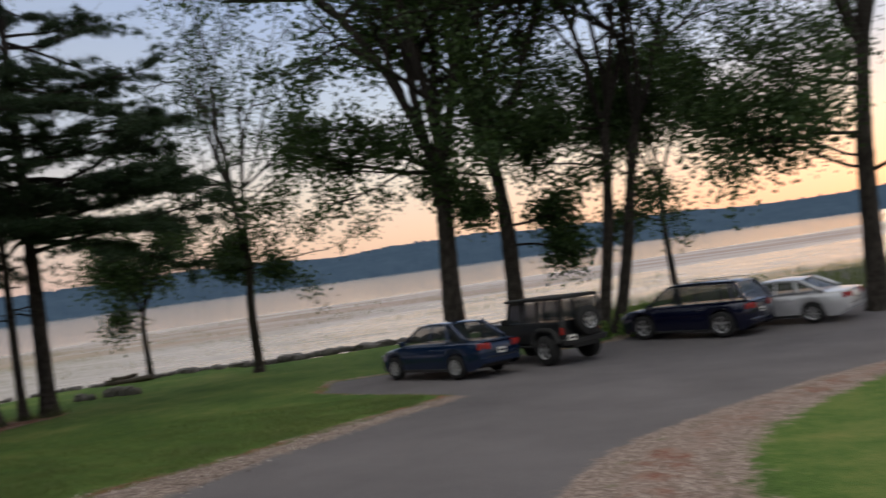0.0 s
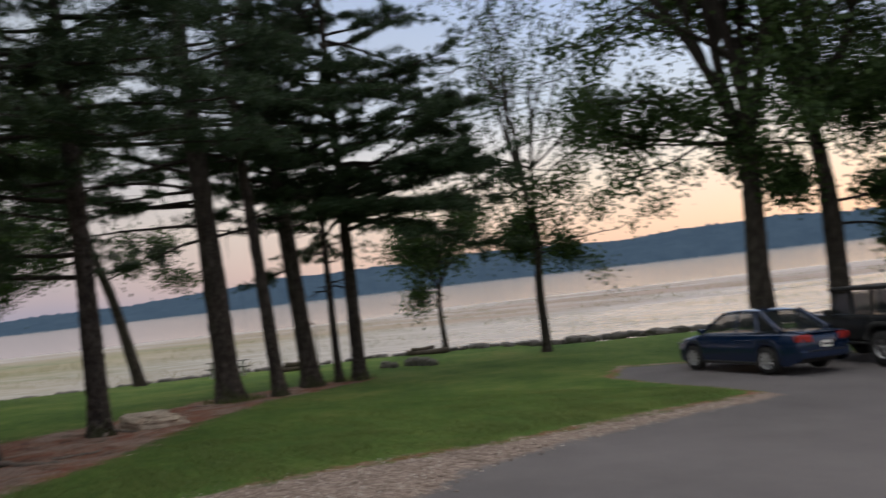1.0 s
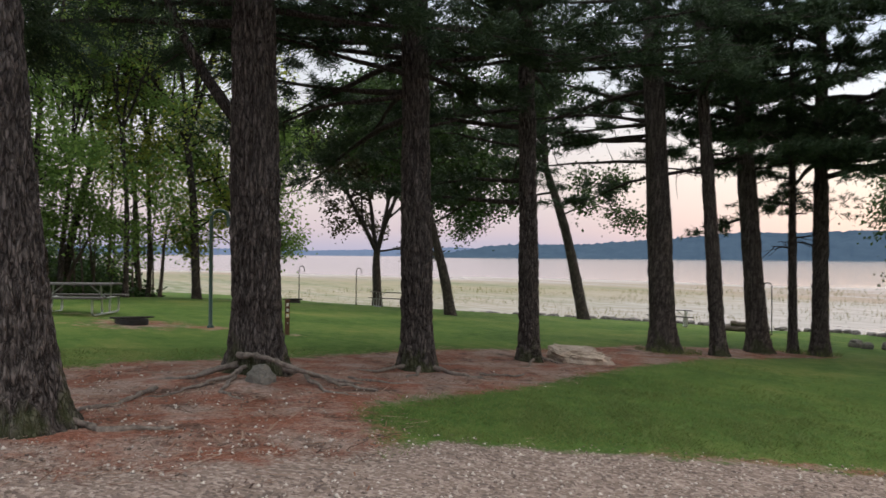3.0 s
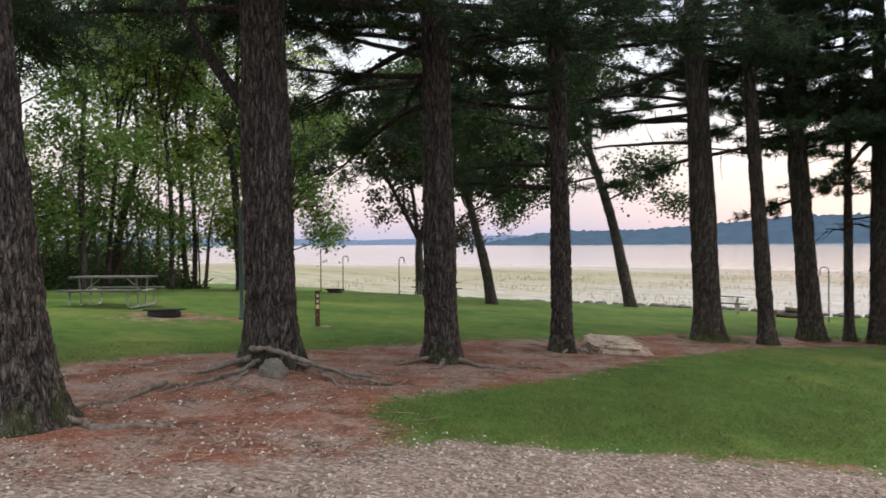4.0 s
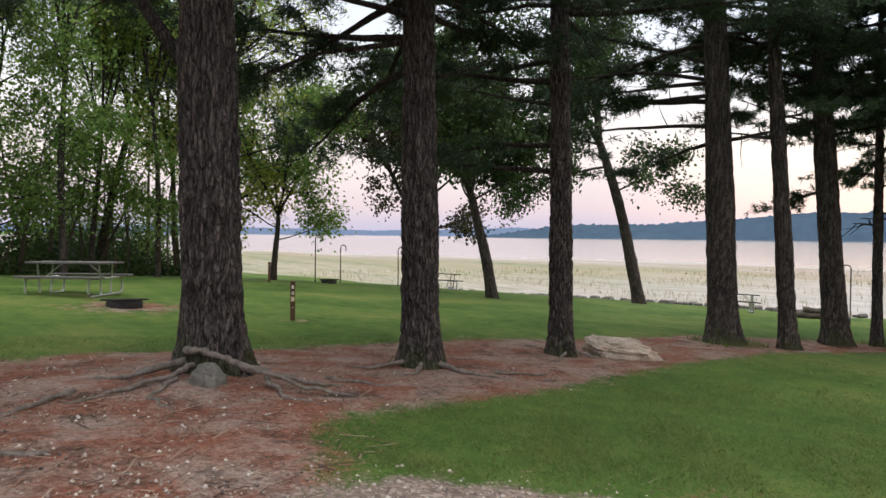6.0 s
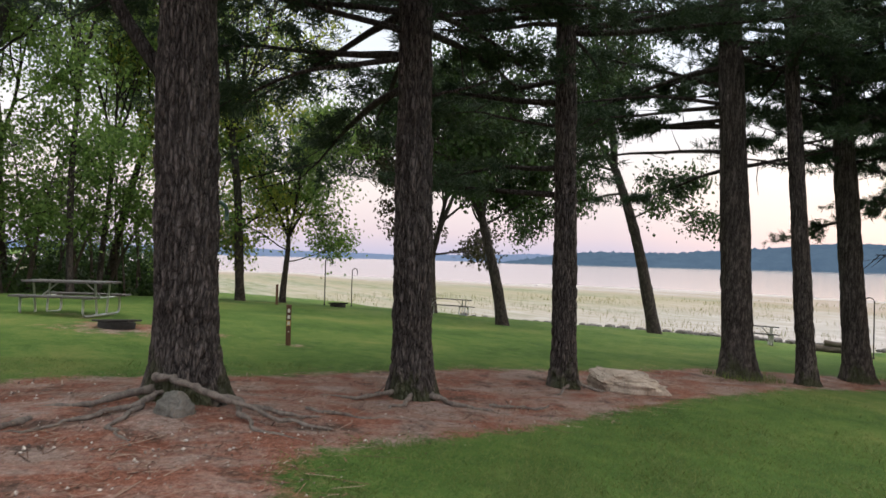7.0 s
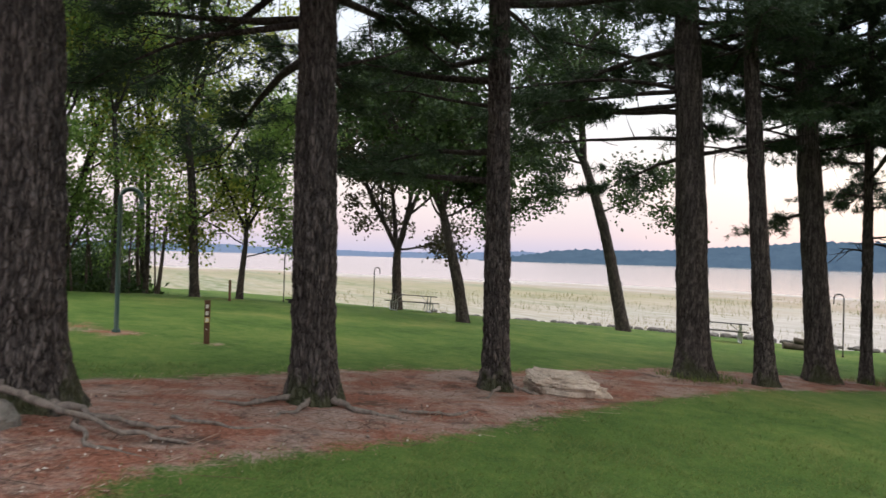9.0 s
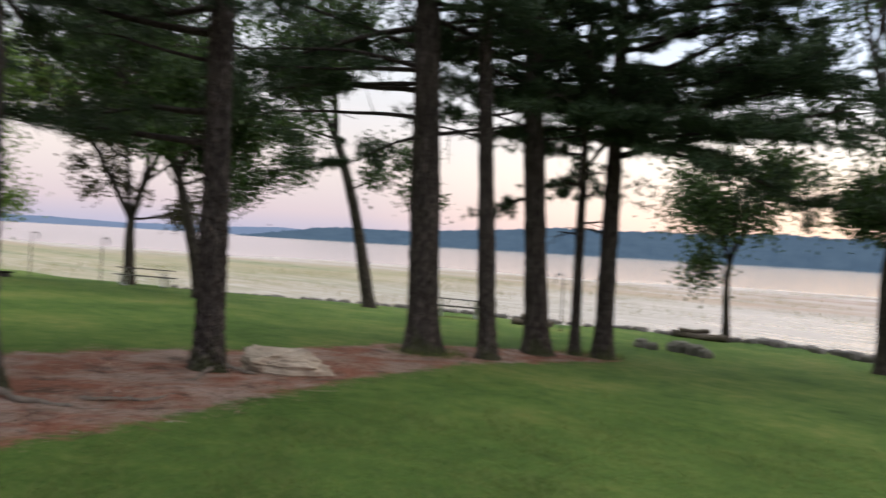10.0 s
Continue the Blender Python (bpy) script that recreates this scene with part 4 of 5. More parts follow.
def site_post(x, y, tall, label, plates=True):
    post = new("site_post")
    post.matrix_world = standing(x, y, 74)
    tagged(post, label, "marker post")
    bm = box(bmesh.new(), pose(0, 0, tall / 2 - 0.05), (0.1, 0.1, tall + 0.1), 0.008, 2)
    part("stake", bm, M_POST, post)
    bm = box(bmesh.new(), pose(0, 0, tall + 0.006), (0.115, 0.115, 0.014), 0.003)
    part("cap", bm, M_POST, post)
    if plates:
        for i in range(3):
            z = tall - 0.1 - i * 0.125
            p = part("plate", box(bmesh.new(), pose(0, -0.053, z), (0.078, 0.006, 0.1), 0.002), M_POST if i < 2 else M_AMBER, post)
            part("bar", box(bmesh.new(), pose(0, -0.0575, z), (0.05, 0.003, 0.07), 0.001), M_WHITE, p, "pale bar")
        part("bolt", box(bmesh.new(), pose(0, -0.055, tall - 0.52), (0.02, 0.008, 0.02), 0.003), M_WHITE, post)
    return post


site_post(-17.38, 9.0, 0.79, "brown wooden marker post with small pale plates")
site_post(-32.3, 12.85, 0.8, "plain brown marker post near the wood's corner", False)


def rock_mesh(name, size, seed, mat, detail=3, rough=0.22, layers=0.0, boxy=0.72):
    """A broken, layered stone: a displaced ball, flattened beneath."""
    bm = bmesh.new()
    bmesh.ops.create_icosphere(bm, subdivisions=detail, radius=1.0)
    rng = random.Random(seed)
    off = Vector((rng.uniform(0, 50), rng.uniform(0, 50), rng.uniform(0, 50)))
    for v in bm.verts:
        d = v.co.normalized()
        k = 1 + rough * (noise.noise(d * 1.4 + off) + 0.5 * noise.noise(d * 3.3 + off) + 0.28 * noise.noise(d * 8 + off) + 0.14 * noise.noise(d * 17 + off))
        c = d * k
        c = Vector([math.copysign(abs(q) ** boxy, q) for q in c])
        if layers:
            c.x, c.y = c.x * (1 + layers * math.sin(c.z * 13 + noise.noise(d * 2 + off) * 3)), c.y * (1 + layers * math.sin(c.z * 13 + noise.noise(d * 2 + off) * 3))
        v.co = Vector((c.x * size[0], c.y * size[1], max(c.z, -0.55) * size[2]))
    me = bpy.data.meshes.new(name)
    bm.to_mesh(me)
    bm.free()
    me.materials.append(mat)
    return me


rock = new("boulder", rock_mesh("boulder", (0.6, 0.36, 0.25), 23, M_ROCK, 5, 0.6, 0.05, 0.55))
rock.matrix_world = standing(-12.85, 13.75, 66, 0.06) @ pose(0, 0, 0, 6, 5, 0)
tagged(rock, "pale layered boulder lying in the pine needles", "boulder")
rock = new("stone", rock_mesh("stone", (0.17, 0.16, 0.2), 15, M_GREY_STONE, 4, 0.3))
rock.matrix_world = standing(-10.72, 5.9, 40, 0.0)
tagged(rock, "grey stone wedged under a pine root", "stone")


def root(points, r, label="weathered grey root lying over the bare soil"):
    pts = []
    for i in range(len(points) - 1):
        for t in np.linspace(0, 1, 9, endpoint=False):
            pts.append(tuple(a + (b - a) * t for a, b in zip(points[i], points[i + 1])))
    pts.append(points[-1])
    out = []
    for i, (x, y, dz) in enumerate(pts):
        x, y = x + 0.035 * math.sin(i * 0.8), y + 0.035 * math.cos(i * 1.1)
        out.append((x, y, float(height(x, y)) + dz))
    out = np.array(out) - (0, 0, r * 0.25)
    v, f = tube_arrays(out, 0.72 * r * np.linspace(1, 0.2, len(out)) * (1 + 0.18 * np.sin(np.arange(len(out)) * 2.1)), 12)
    for i, c in enumerate(v):
        v[i] = c + np.array(noise.noise_vector(Vector(c) * 9)) * r * 0.35
    tagged(new("root", mesh_of("root", v, f, M_ROOT, True)), label, "root", "pine roots")


root([(-11.25, 5.75, 0.28), (-10.75, 5.95, 0.34), (-10.55, 6.35, 0.22), (-10.4, 6.9, 0.08), (-10.3, 7.5, 0.0), (-10.2, 8.0, -0.04)], 0.062, "thick bare root over a grey stone at the pine's foot")
root([(-11.2, 5.9, 0.14), (-10.85, 5.6, 0.1), (-10.75, 5.1, 0.03), (-10.5, 4.6, 0.0), (-10.6, 4.0, -0.03)], 0.05)
root([(-10.9, 5.6, 0.06), (-10.4, 5.3, 0.02), (-10.0, 5.4, 0.0), (-9.6, 5.1, -0.02)], 0.04)
root([(-10.7, 6.5, 0.1), (-10.2, 6.6, 0.02), (-9.8, 7.1, 0.0), (-9.5, 7.3, -0.02)], 0.04)
root([(-11.2, 7.4, 0.02), (-10.8, 8.0, 0.02), (-10.9, 8.6, 0.0), (-10.6, 9.1, -0.02)], 0.035)
root([(-11.7, 10.2, 0.02), (-11.5, 10.9, 0.02), (-11.8, 11.6, 0.0), (-11.6, 12.1, -0.02)], 0.035)
root([(-10.9, 4.6, 0.02), (-10.2, 4.1, 0.02), (-9.9, 3.5, 0.02), (-9.5, 3.3, 0.0)], 0.045)
root([(-12.1, 8.9, 0.1), (-12.0, 8.4, 0.03), (-12.3, 7.8, 0.0), (-12.2, 7.2, -0.02)], 0.045)
root([(-12.9, 12.5, 0.08), (-12.5, 12.1, 0.02), (-12.4, 11.5, -0.02)], 0.04)
root([(-11.1, 6.3, 0.12), (-10.8, 6.7, 0.1), (-10.7, 7.2, 0.04), (-10.9, 7.7, -0.03)], 0.06)
root([(-11.3, 5.8, 0.15), (-11.2, 5.2, 0.05), (-11.4, 4.5, 0.0), (-11.3, 3.9, -0.03)], 0.06)
root([(-12.0, 9.4, 0.12), (-11.6, 9.6, 0.06), (-11.3, 10.1, 0.0), (-11.1, 10.5, -0.03)], 0.06)
root([(-12.0, 9.2, 0.12), (-11.6, 8.9, 0.05), (-11.4, 8.5, 0.0), (-11.5, 8.1, -0.03)], 0.05)
root([(-9.2, 3.3, 0.1), (-8.9, 3.7, 0.04), (-8.9, 4.3, 0.02), (-9.2, 4.8, -0.03)], 0.07)
root([(-13.0, 12.8, 0.1), (-12.7, 13.0, 0.04), (-12.5, 13.3, -0.03)], 0.05)


def shore_stones():
    """The line of riprap along the water's edge, and the stones of two old fire places."""
    rng = random.Random(21)
    kinds = [rock_mesh("shore_stone", (0.3, 0.22, 0.17), 60 + i, M_STONE, 2, 0.35) for i in range(6)]
    for i in range(290):
        x = -44 + 52 * (i + rng.uniform(-0.4, 0.4)) / 290
        ob = new("shore_stone", kinds[rng.randrange(6)])
        y = float(shore(x)) + rng.gauss(-0.5, 0.35)
        k = rng.uniform(0.45, 1.0) if x < -14 else rng.uniform(0.6, 1.5)
        ob.matrix_world = standing(x, y, rng.uniform(0, 360), 0.03) @ Matrix.Scale(k, 4)
        tagged(ob, "dark rough stone in the shore's edge", "stone", "stones along the shore")
    for x, y, k in ((-14.6, 29.0, 0.9), (-14.1, 28.8, 0.7), (-13.5, 29.5, 1.4), (-12.9, 29.3, 1.2), (-12.5, 29.1, 0.8), (-13.2, 29.9, 1.0)):
        ob = new("fire_stone", rock_mesh("fire_stone", (0.27, 0.22, 0.22), int(k * 100), M_GREY_STONE, 3, 0.3))
        ob.matrix_world = standing(x, y, k * 300, 0.07) @ Matrix.Scale(k, 4)
        tagged(ob, "grey stone of an old fire place", "stone", "stones of the fire place")


shore_stones()


def log(x, y, turn, length, r, dz, label):
    p = np.array([(length * (t - 0.5), 0.05 * math.sin(t * 5), 0.03 * math.cos(t * 7)) for t in np.linspace(0, 1, 9)])
    ob = new("log", pipe([tuple(q) for q in p], r, M_LOG, "log", 12))
    ob.matrix_world = standing(x, y, turn, dz)
    tagged(ob, label, "log", "driftwood on the shore")


log(-15.6, 36.0, 10, 2.2, 0.13, 0.12, "dark driftwood log by the small shore tree")
log(-16.3, 36.4, -15, 1.6, 0.1, 0.1, "short driftwood log on the stones")
log(-15.9, 36.1, 35, 1.2, 0.09, 0.3, "driftwood log lying over others")
log(-21.0, 31.6, 40, 1.3, 0.13, 0.13, "cut log lying near the shore")
log(-20.6, 31.9, 20, 1.1, 0.12, 0.12, "cut log lying near the shore")
log(-20.8, 31.7, 30, 1.0, 0.11, 0.34, "cut log stacked on two others")


# ---- parked vehicles ----
def paint(name, col, rough=0.25):
    m, nt, b = material(name, rough, 0.35, 0.5)
    n = noise_node(nt, mapping(nt, (1, 1, 1)), 7.0)
    nt.links.new(ramp(nt, n, ((0.3, tuple(c * 0.85 for c in col)), (0.7, col))), b.inputs["Base Color"])
    b.inputs["Coat Weight"].default_value = 0.6
    b.inputs["Coat Roughness"].default_value = 0.08
    return m


M_BLUE = paint("blue_paint", (0.004, 0.018, 0.06), 0.18)
M_NAVY = paint("navy_paint", (0.003, 0.005, 0.026), 0.18)
M_BLACK = paint("black_paint", (0.012, 0.013, 0.015), 0.35)
M_SILVER = paint("white_car_paint", (0.62, 0.62, 0.64), 0.3)
M_TYRE = plain("tyre_rubber", (0.012, 0.012, 0.012), (0.03, 0.03, 0.03), 0.85, 0, 20, 0.3)
M_ALLOY = plain("alloy", (0.35, 0.35, 0.36), (0.55, 0.55, 0.56), 0.35, 0.8, 10, 0.05)
M_DARK = plain("black_plastic", (0.01, 0.01, 0.01), (0.025, 0.025, 0.025), 0.6, 0, 20, 0.2)
M_RED = plain("tail_lens", (0.22, 0.012, 0.012), (0.38, 0.03, 0.025), 0.2, 0, 12, 0.05, 0.5)
M_CHROME = plain("chrome", (0.5, 0.5, 0.5), (0.65, 0.65, 0.65), 0.15, 1.0, 10, 0.02)
M_GLASS, g_nt, g_b = material("tinted_glass", 0.04, 0.0, 0.6)
g_b.inputs["Base Color"].default_value = (0.02, 0.026, 0.028, 1)
g_b.inputs["Alpha"].default_value = 0.5


def wheel(parent, x, y, r, w, spokes, rim_r=0.66):
    hub = new("wheel")
    hub.parent = parent
    hub.location = (x, y, r)
    s = 1 if x > 0 else -1
    n, prof = 32, ((rim_r, -0.5), (0.93, -0.5), (1.0, -0.36), (1.0, 0.36), (0.93, 0.5), (rim_r, 0.5))
    v = [(s * w * k, r * q * math.cos(2 * math.pi * i / n), r * q * math.sin(2 * math.pi * i / n)) for q, k in prof for i in range(n)]
    f = [(k * n + i, k * n + (i + 1) % n, (k + 1) * n + (i + 1) % n, (k + 1) * n + i) for k in range(len(prof) - 1) for i in range(n)]
    child("tyre", mesh_of("tyre", v, f, M_TYRE, True), hub)
    bm = bmesh.new()
    turn = Matrix.Rotation(math.pi / 2, 4, "Y")
    bmesh.ops.create_cone(bm, cap_ends=True, segments=28, radius1=r * rim_r, radius2=r * rim_r, depth=w * 0.3, matrix=turn)
    rim = part("rim_well", bm, M_DARK, hub)
    bm = bmesh.new()
    bmesh.ops.create_cone(bm, cap_ends=True, segments=18, radius1=r * 0.16, radius2=r * 0.13, depth=w * 0.9, matrix=turn)
    for i in range(spokes):
        a = 2 * math.pi * i / spokes
        m = Matrix.Rotation(a, 4, "X") @ pose(s * w * 0.38, 0, r * rim_r * 0.5)
        box(bm, m, (0.03, r * 0.17, r * rim_r), 0.008)
    ring = [(s * w * k, r * q * math.cos(2 * math.pi * i / n), r * q * math.sin(2 * math.pi * i / n)) for q, k in ((rim_r * 0.98, 0.5), (rim_r * 0.86, 0.42), (rim_r * 0.86, 0.3)) for i in range(n)]
    vs = [bm.verts.new(p) for p in ring]
    for k in range(2):
        for i in range(n):
            bm.faces.new((vs[k * n + i], vs[k * n + (i + 1) % n], vs[(k + 1) * n + (i + 1) % n], vs[(k + 1) * n + i]))
    part("rim", bm, M_ALLOY, hub, "silver spoked rim")
    return hub


def car(m, mat, label, length, width, tall, base, wheel_r, front_axle, deck, hood, glass, belt, spokes=8, rails=False, trim=False):
    """A saloon or estate, front along +y, rear bumper at y 0.
    deck, hood: body heights at the tail and nose; glass: y of the rear glass foot and head, windscreen head and foot."""
    thing = new("car")
    thing.matrix_world = m
    tagged(thing, label, "car", "cars parked along the lane")
    hw, rear_axle = width / 2, front_axle - base
    g0, g1, g2, g3 = glass
    ys = np.unique(np.concatenate([np.linspace(0, length, 70), [rear_axle, front_axle]]))
    arch = wheel_r * 1.16

    def belt_z(y):
        return np.interp(y, (0, 0.06, g0, g3, length - 0.35, length - 0.05, length), (deck * 0.86, deck * 0.97, deck, belt, hood * 0.93, hood * 0.72, hood * 0.55))

    v = []
    for y in ys:
        lo = np.interp(y, (0, 0.1, 0.35, length - 0.4, length - 0.1, length), (0.42, 0.3, 0.2, 0.2, 0.26, 0.34))
        for c in (rear_axle, front_axle):
            if abs(y - c) < arch:
                lo = max(lo, wheel_r + math.sqrt(arch * arch - (y - c) ** 2))
        top = float(belt_z(y))
        lo = min(lo, top - 0.06)
        w = hw * np.interp(y, (0, 0.12, 0.5, length - 0.7, length - 0.2, length), (0.82, 0.92, 1.0, 1.0, 0.9, 0.66))
        mid = lo + (top - lo) * 0.55
        prof = ((w * 0.95, lo), (w * 1.0, lo + (top - lo) * 0.3), (w * 1.0, mid), (w * 0.97, top - 0.07), (w * 0.9, top - 0.012), (w * 0.55, top + 0.012), (0.0, top + 0.02))
        v += [(-a, y, z) for a, z in prof] + [(a, y, z) for a, z in prof[-2::-1]]
    k = 13
    f = [(i * k + j, i * k + j + 1, (i + 1) * k + j + 1, (i + 1) * k + j) for i in range(len(ys) - 1) for j in range(k - 1)]
    f += [tuple(range(k))[::-1], tuple((len(ys) - 1) * k + j for j in range(k))]
    child("body", mesh_of("body", v, f, mat, True), thing)
    part("underbody", box(bmesh.new(), pose(0, length / 2, 0.42), (width * 0.72, length * 0.9, 0.36), 0.05), M_DARK, thing)

    def roof_z(y):
        return np.interp(y, (g0, g1, (g1 + g2) / 2, g2, g3), (deck, tall - 0.03, tall, tall - 0.02, belt))

    def house(y, z):
        t = (z - belt) / (tall - belt)
        return hw * (0.9 - 0.2 * max(0, t) ** 1.2)

    gy = np.concatenate([np.linspace(g0, g1, 7), np.linspace(g1, g2, 9)[1:], np.linspace(g2, g3, 7)[1:]])
    v, n = [], 7
    for y in gy:
        top, bot = float(roof_z(y)), float(belt_z(y)) - 0.01
        side = [(house(y, bot + (top - bot) * t), bot + (top - bot) * t) for t in (0, 0.5, 0.93)] + [(house(y, top) * 0.86, top)]
        v += [(-a, y, z) for a, z in side] + [(a, y, z) for a, z in side[::-1]]
    k = 8
    f = [(i * k + j, i * k + j + 1, (i + 1) * k + j + 1, (i + 1) * k + j) for i in range(len(gy) - 1) for j in range(k - 1)]
    child("window_glass", mesh_of("window_glass", v, f, M_GLASS, True), thing, None, "tinted car windows")
    # roof skin over the middle, pillars down to the belt
    ry = np.linspace(g1 - 0.06, g2 + 0.04, 12)
    v = []
    for y in ry:
        top = float(roof_z(y)) + 0.008
        w = house(y, top)
        prof = ((w * 1.03, top - 0.085), (w * 0.99, top - 0.03), (w * 0.86, top), (w * 0.4, top + 0.025))
        v += [(-a, y, z) for a, z in prof] + [(a, y, z) for a, z in prof[::-1]]
    f = [(i * k + j, i * k + j + 1, (i + 1) * k + j + 1, (i + 1) * k + j) for i in range(len(ry) - 1) for j in range(k - 1)]
    child("roof", mesh_of("roof", v, f, mat, True), thing)
    mids = ((g1 + g2) / 2 + 0.12, g1 + 0.25)
    for s in (-1, 1):
        for y0, y1, r in ((g3 + 0.02, g2, 0.035), (g0 - 0.02, g1, 0.07), (mids[0], mids[0], 0.035), (mids[1] - 0.25, mids[1] - 0.1, 0.05)):
            p = []
            for t in np.linspace(0, 1, 7):
                y = y0 + (y1 - y0) * t
                b, tp = float(belt_z(y)), float(roof_z(np.clip(y, g0, g3)))
                z = b + (tp - b) * (t if y0 == y1 else 1.0) if y0 == y1 else float(np.interp(t, (0, 1), (float(belt_z(y0)), float(roof_z(y1)) - 0.03)))
                p.append((s * (house(y, z) * (0.97 if r == 0.07 else 1.0)), y, z))
            child("pillar", pipe(p, r, mat, "pillar", 8), thing)
        part("mirror", box(bmesh.new(), pose(s * (hw + 0.08), g3 - 0.25, belt + 0.08), (0.17, 0.1, 0.13), 0.03, 2), mat, thing)
        for y in (mids[0] - 0.14, mids[1] + 0.02):
            part("door_handle", box(bmesh.new(), pose(s * (hw * 0.985), y, belt - 0.16), (0.03, 0.16, 0.03), 0.008), M_CHROME if trim else mat, thing)
        part("tail_light", box(bmesh.new(), pose(s * hw * 0.7, 0.06, deck * 0.84, 0, 0, s * 16), (width * 0.22, 0.14, 0.18), 0.04, 2), M_RED, thing, "red tail light")
        part("sill", box(bmesh.new(), pose(s * hw * 0.96, (rear_axle + front_axle) / 2, 0.24), (0.06, base - arch * 2, 0.08), 0.015), M_DARK, thing)
        part("headlight", box(bmesh.new(), pose(s * hw * 0.68, length - 0.17, hood * 0.73, 0, 0, -s * 28), (width * 0.2, 0.2, 0.12), 0.03, 2), M_CHROME, thing, "clear headlight")
        if trim:
            child("window_trim", pipe([(s * (house(y, float(roof_z(y)) - 0.08) + 0.012), y, float(roof_z(y)) - 0.085) for y in np.linspace(g1 - 0.1, g2 + 0.05, 9)], 0.012, M_CHROME, "window_trim", 6), thing, None, "bright trim strip")
        if rails:
            child("roof_rail", pipe(rounded([(s * hw * 0.62, g1 + 0.05, tall - 0.03), (s * hw * 0.62, g1 + 0.15, tall + 0.05), (s * hw * 0.62, g2 - 0.3, tall + 0.05), (s * hw * 0.62, g2 - 0.2, tall - 0.02)], 0.06), 0.016, M_CHROME), thing, None, "bright roof rail")
        for y in (rear_axle, front_axle):
            wheel(thing, s * (hw - 0.1), y, wheel_r, 0.21, spokes)
    part("rear_bumper", box(bmesh.new(), pose(0, 0.06, 0.46), (width * 0.86, 0.16, 0.2), 0.05, 2), mat, thing)
    part("bumper_strip", box(bmesh.new(), pose(0, -0.024, 0.53), (width * 0.7, 0.012, 0.03), 0.004), M_CHROME if trim else M_DARK, thing)
    plate = part("number_plate", box(bmesh.new(), pose(0, -0.018, deck * 0.68), (0.31, 0.02, 0.15), 0.006), M_WHITE, thing, "pale number plate")
    part("bar", box(bmesh.new(), pose(0, -0.031, deck * 0.68), (0.22, 0.004, 0.05), 0.001), M_NAVY, plate)
    part("trunk_lid_edge", box(bmesh.new(), pose(0, 0.03, deck * 0.965), (width * 0.7, 0.1, 0.025), 0.01), mat, thing)
    return thing


def parked(rear_left, turn, half, rear_axle, size=1.0):
    """Pose of a car whose rear left wheel stands at that place, front turned by so many degrees to the left of +y."""
    a = radians(turn)
    f, s = Vector((-math.sin(a), math.cos(a))), Vector((math.cos(a), math.sin(a)))
    c = Vector(rear_left) + s * half * size + f * 1.3 * size
    m = laid(c.x, c.y, turn, 1.5, 2.6)
    return m @ Matrix.Translation((0, -(1.3 + rear_axle) * size, 0)) @ Matrix.Scale(size, 4)


car(parked((-0.06, 20.65), 42, 0.76, 0.98, 1.02), M_BLUE, "dark blue saloon car parked nose to the lake", 4.45, 1.74, 1.52, 2.62, 0.32, 3.6, 0.98, 0.88, (0.55, 1.25, 2.5, 3.3), 0.95, 9)
car(parked((8.2, 22.6), 41, 0.84, 0.97, 0.93), M_NAVY, "dark navy estate car with bright trim and roof rails", 5.05, 1.96, 1.82, 2.98, 0.42, 3.95, 1.14, 1.04, (0.08, 0.5, 2.9, 3.8), 1.08, 5, True, True)
car(parked((11.15, 22.85), 43, 0.78, 1.08, 0.96), M_SILVER, "white older saloon car parked beside a tree", 4.9, 1.82, 1.42, 2.78, 0.32, 3.86, 0.97, 0.86, (0.7, 1.45, 2.7, 3.55), 0.93, 7)


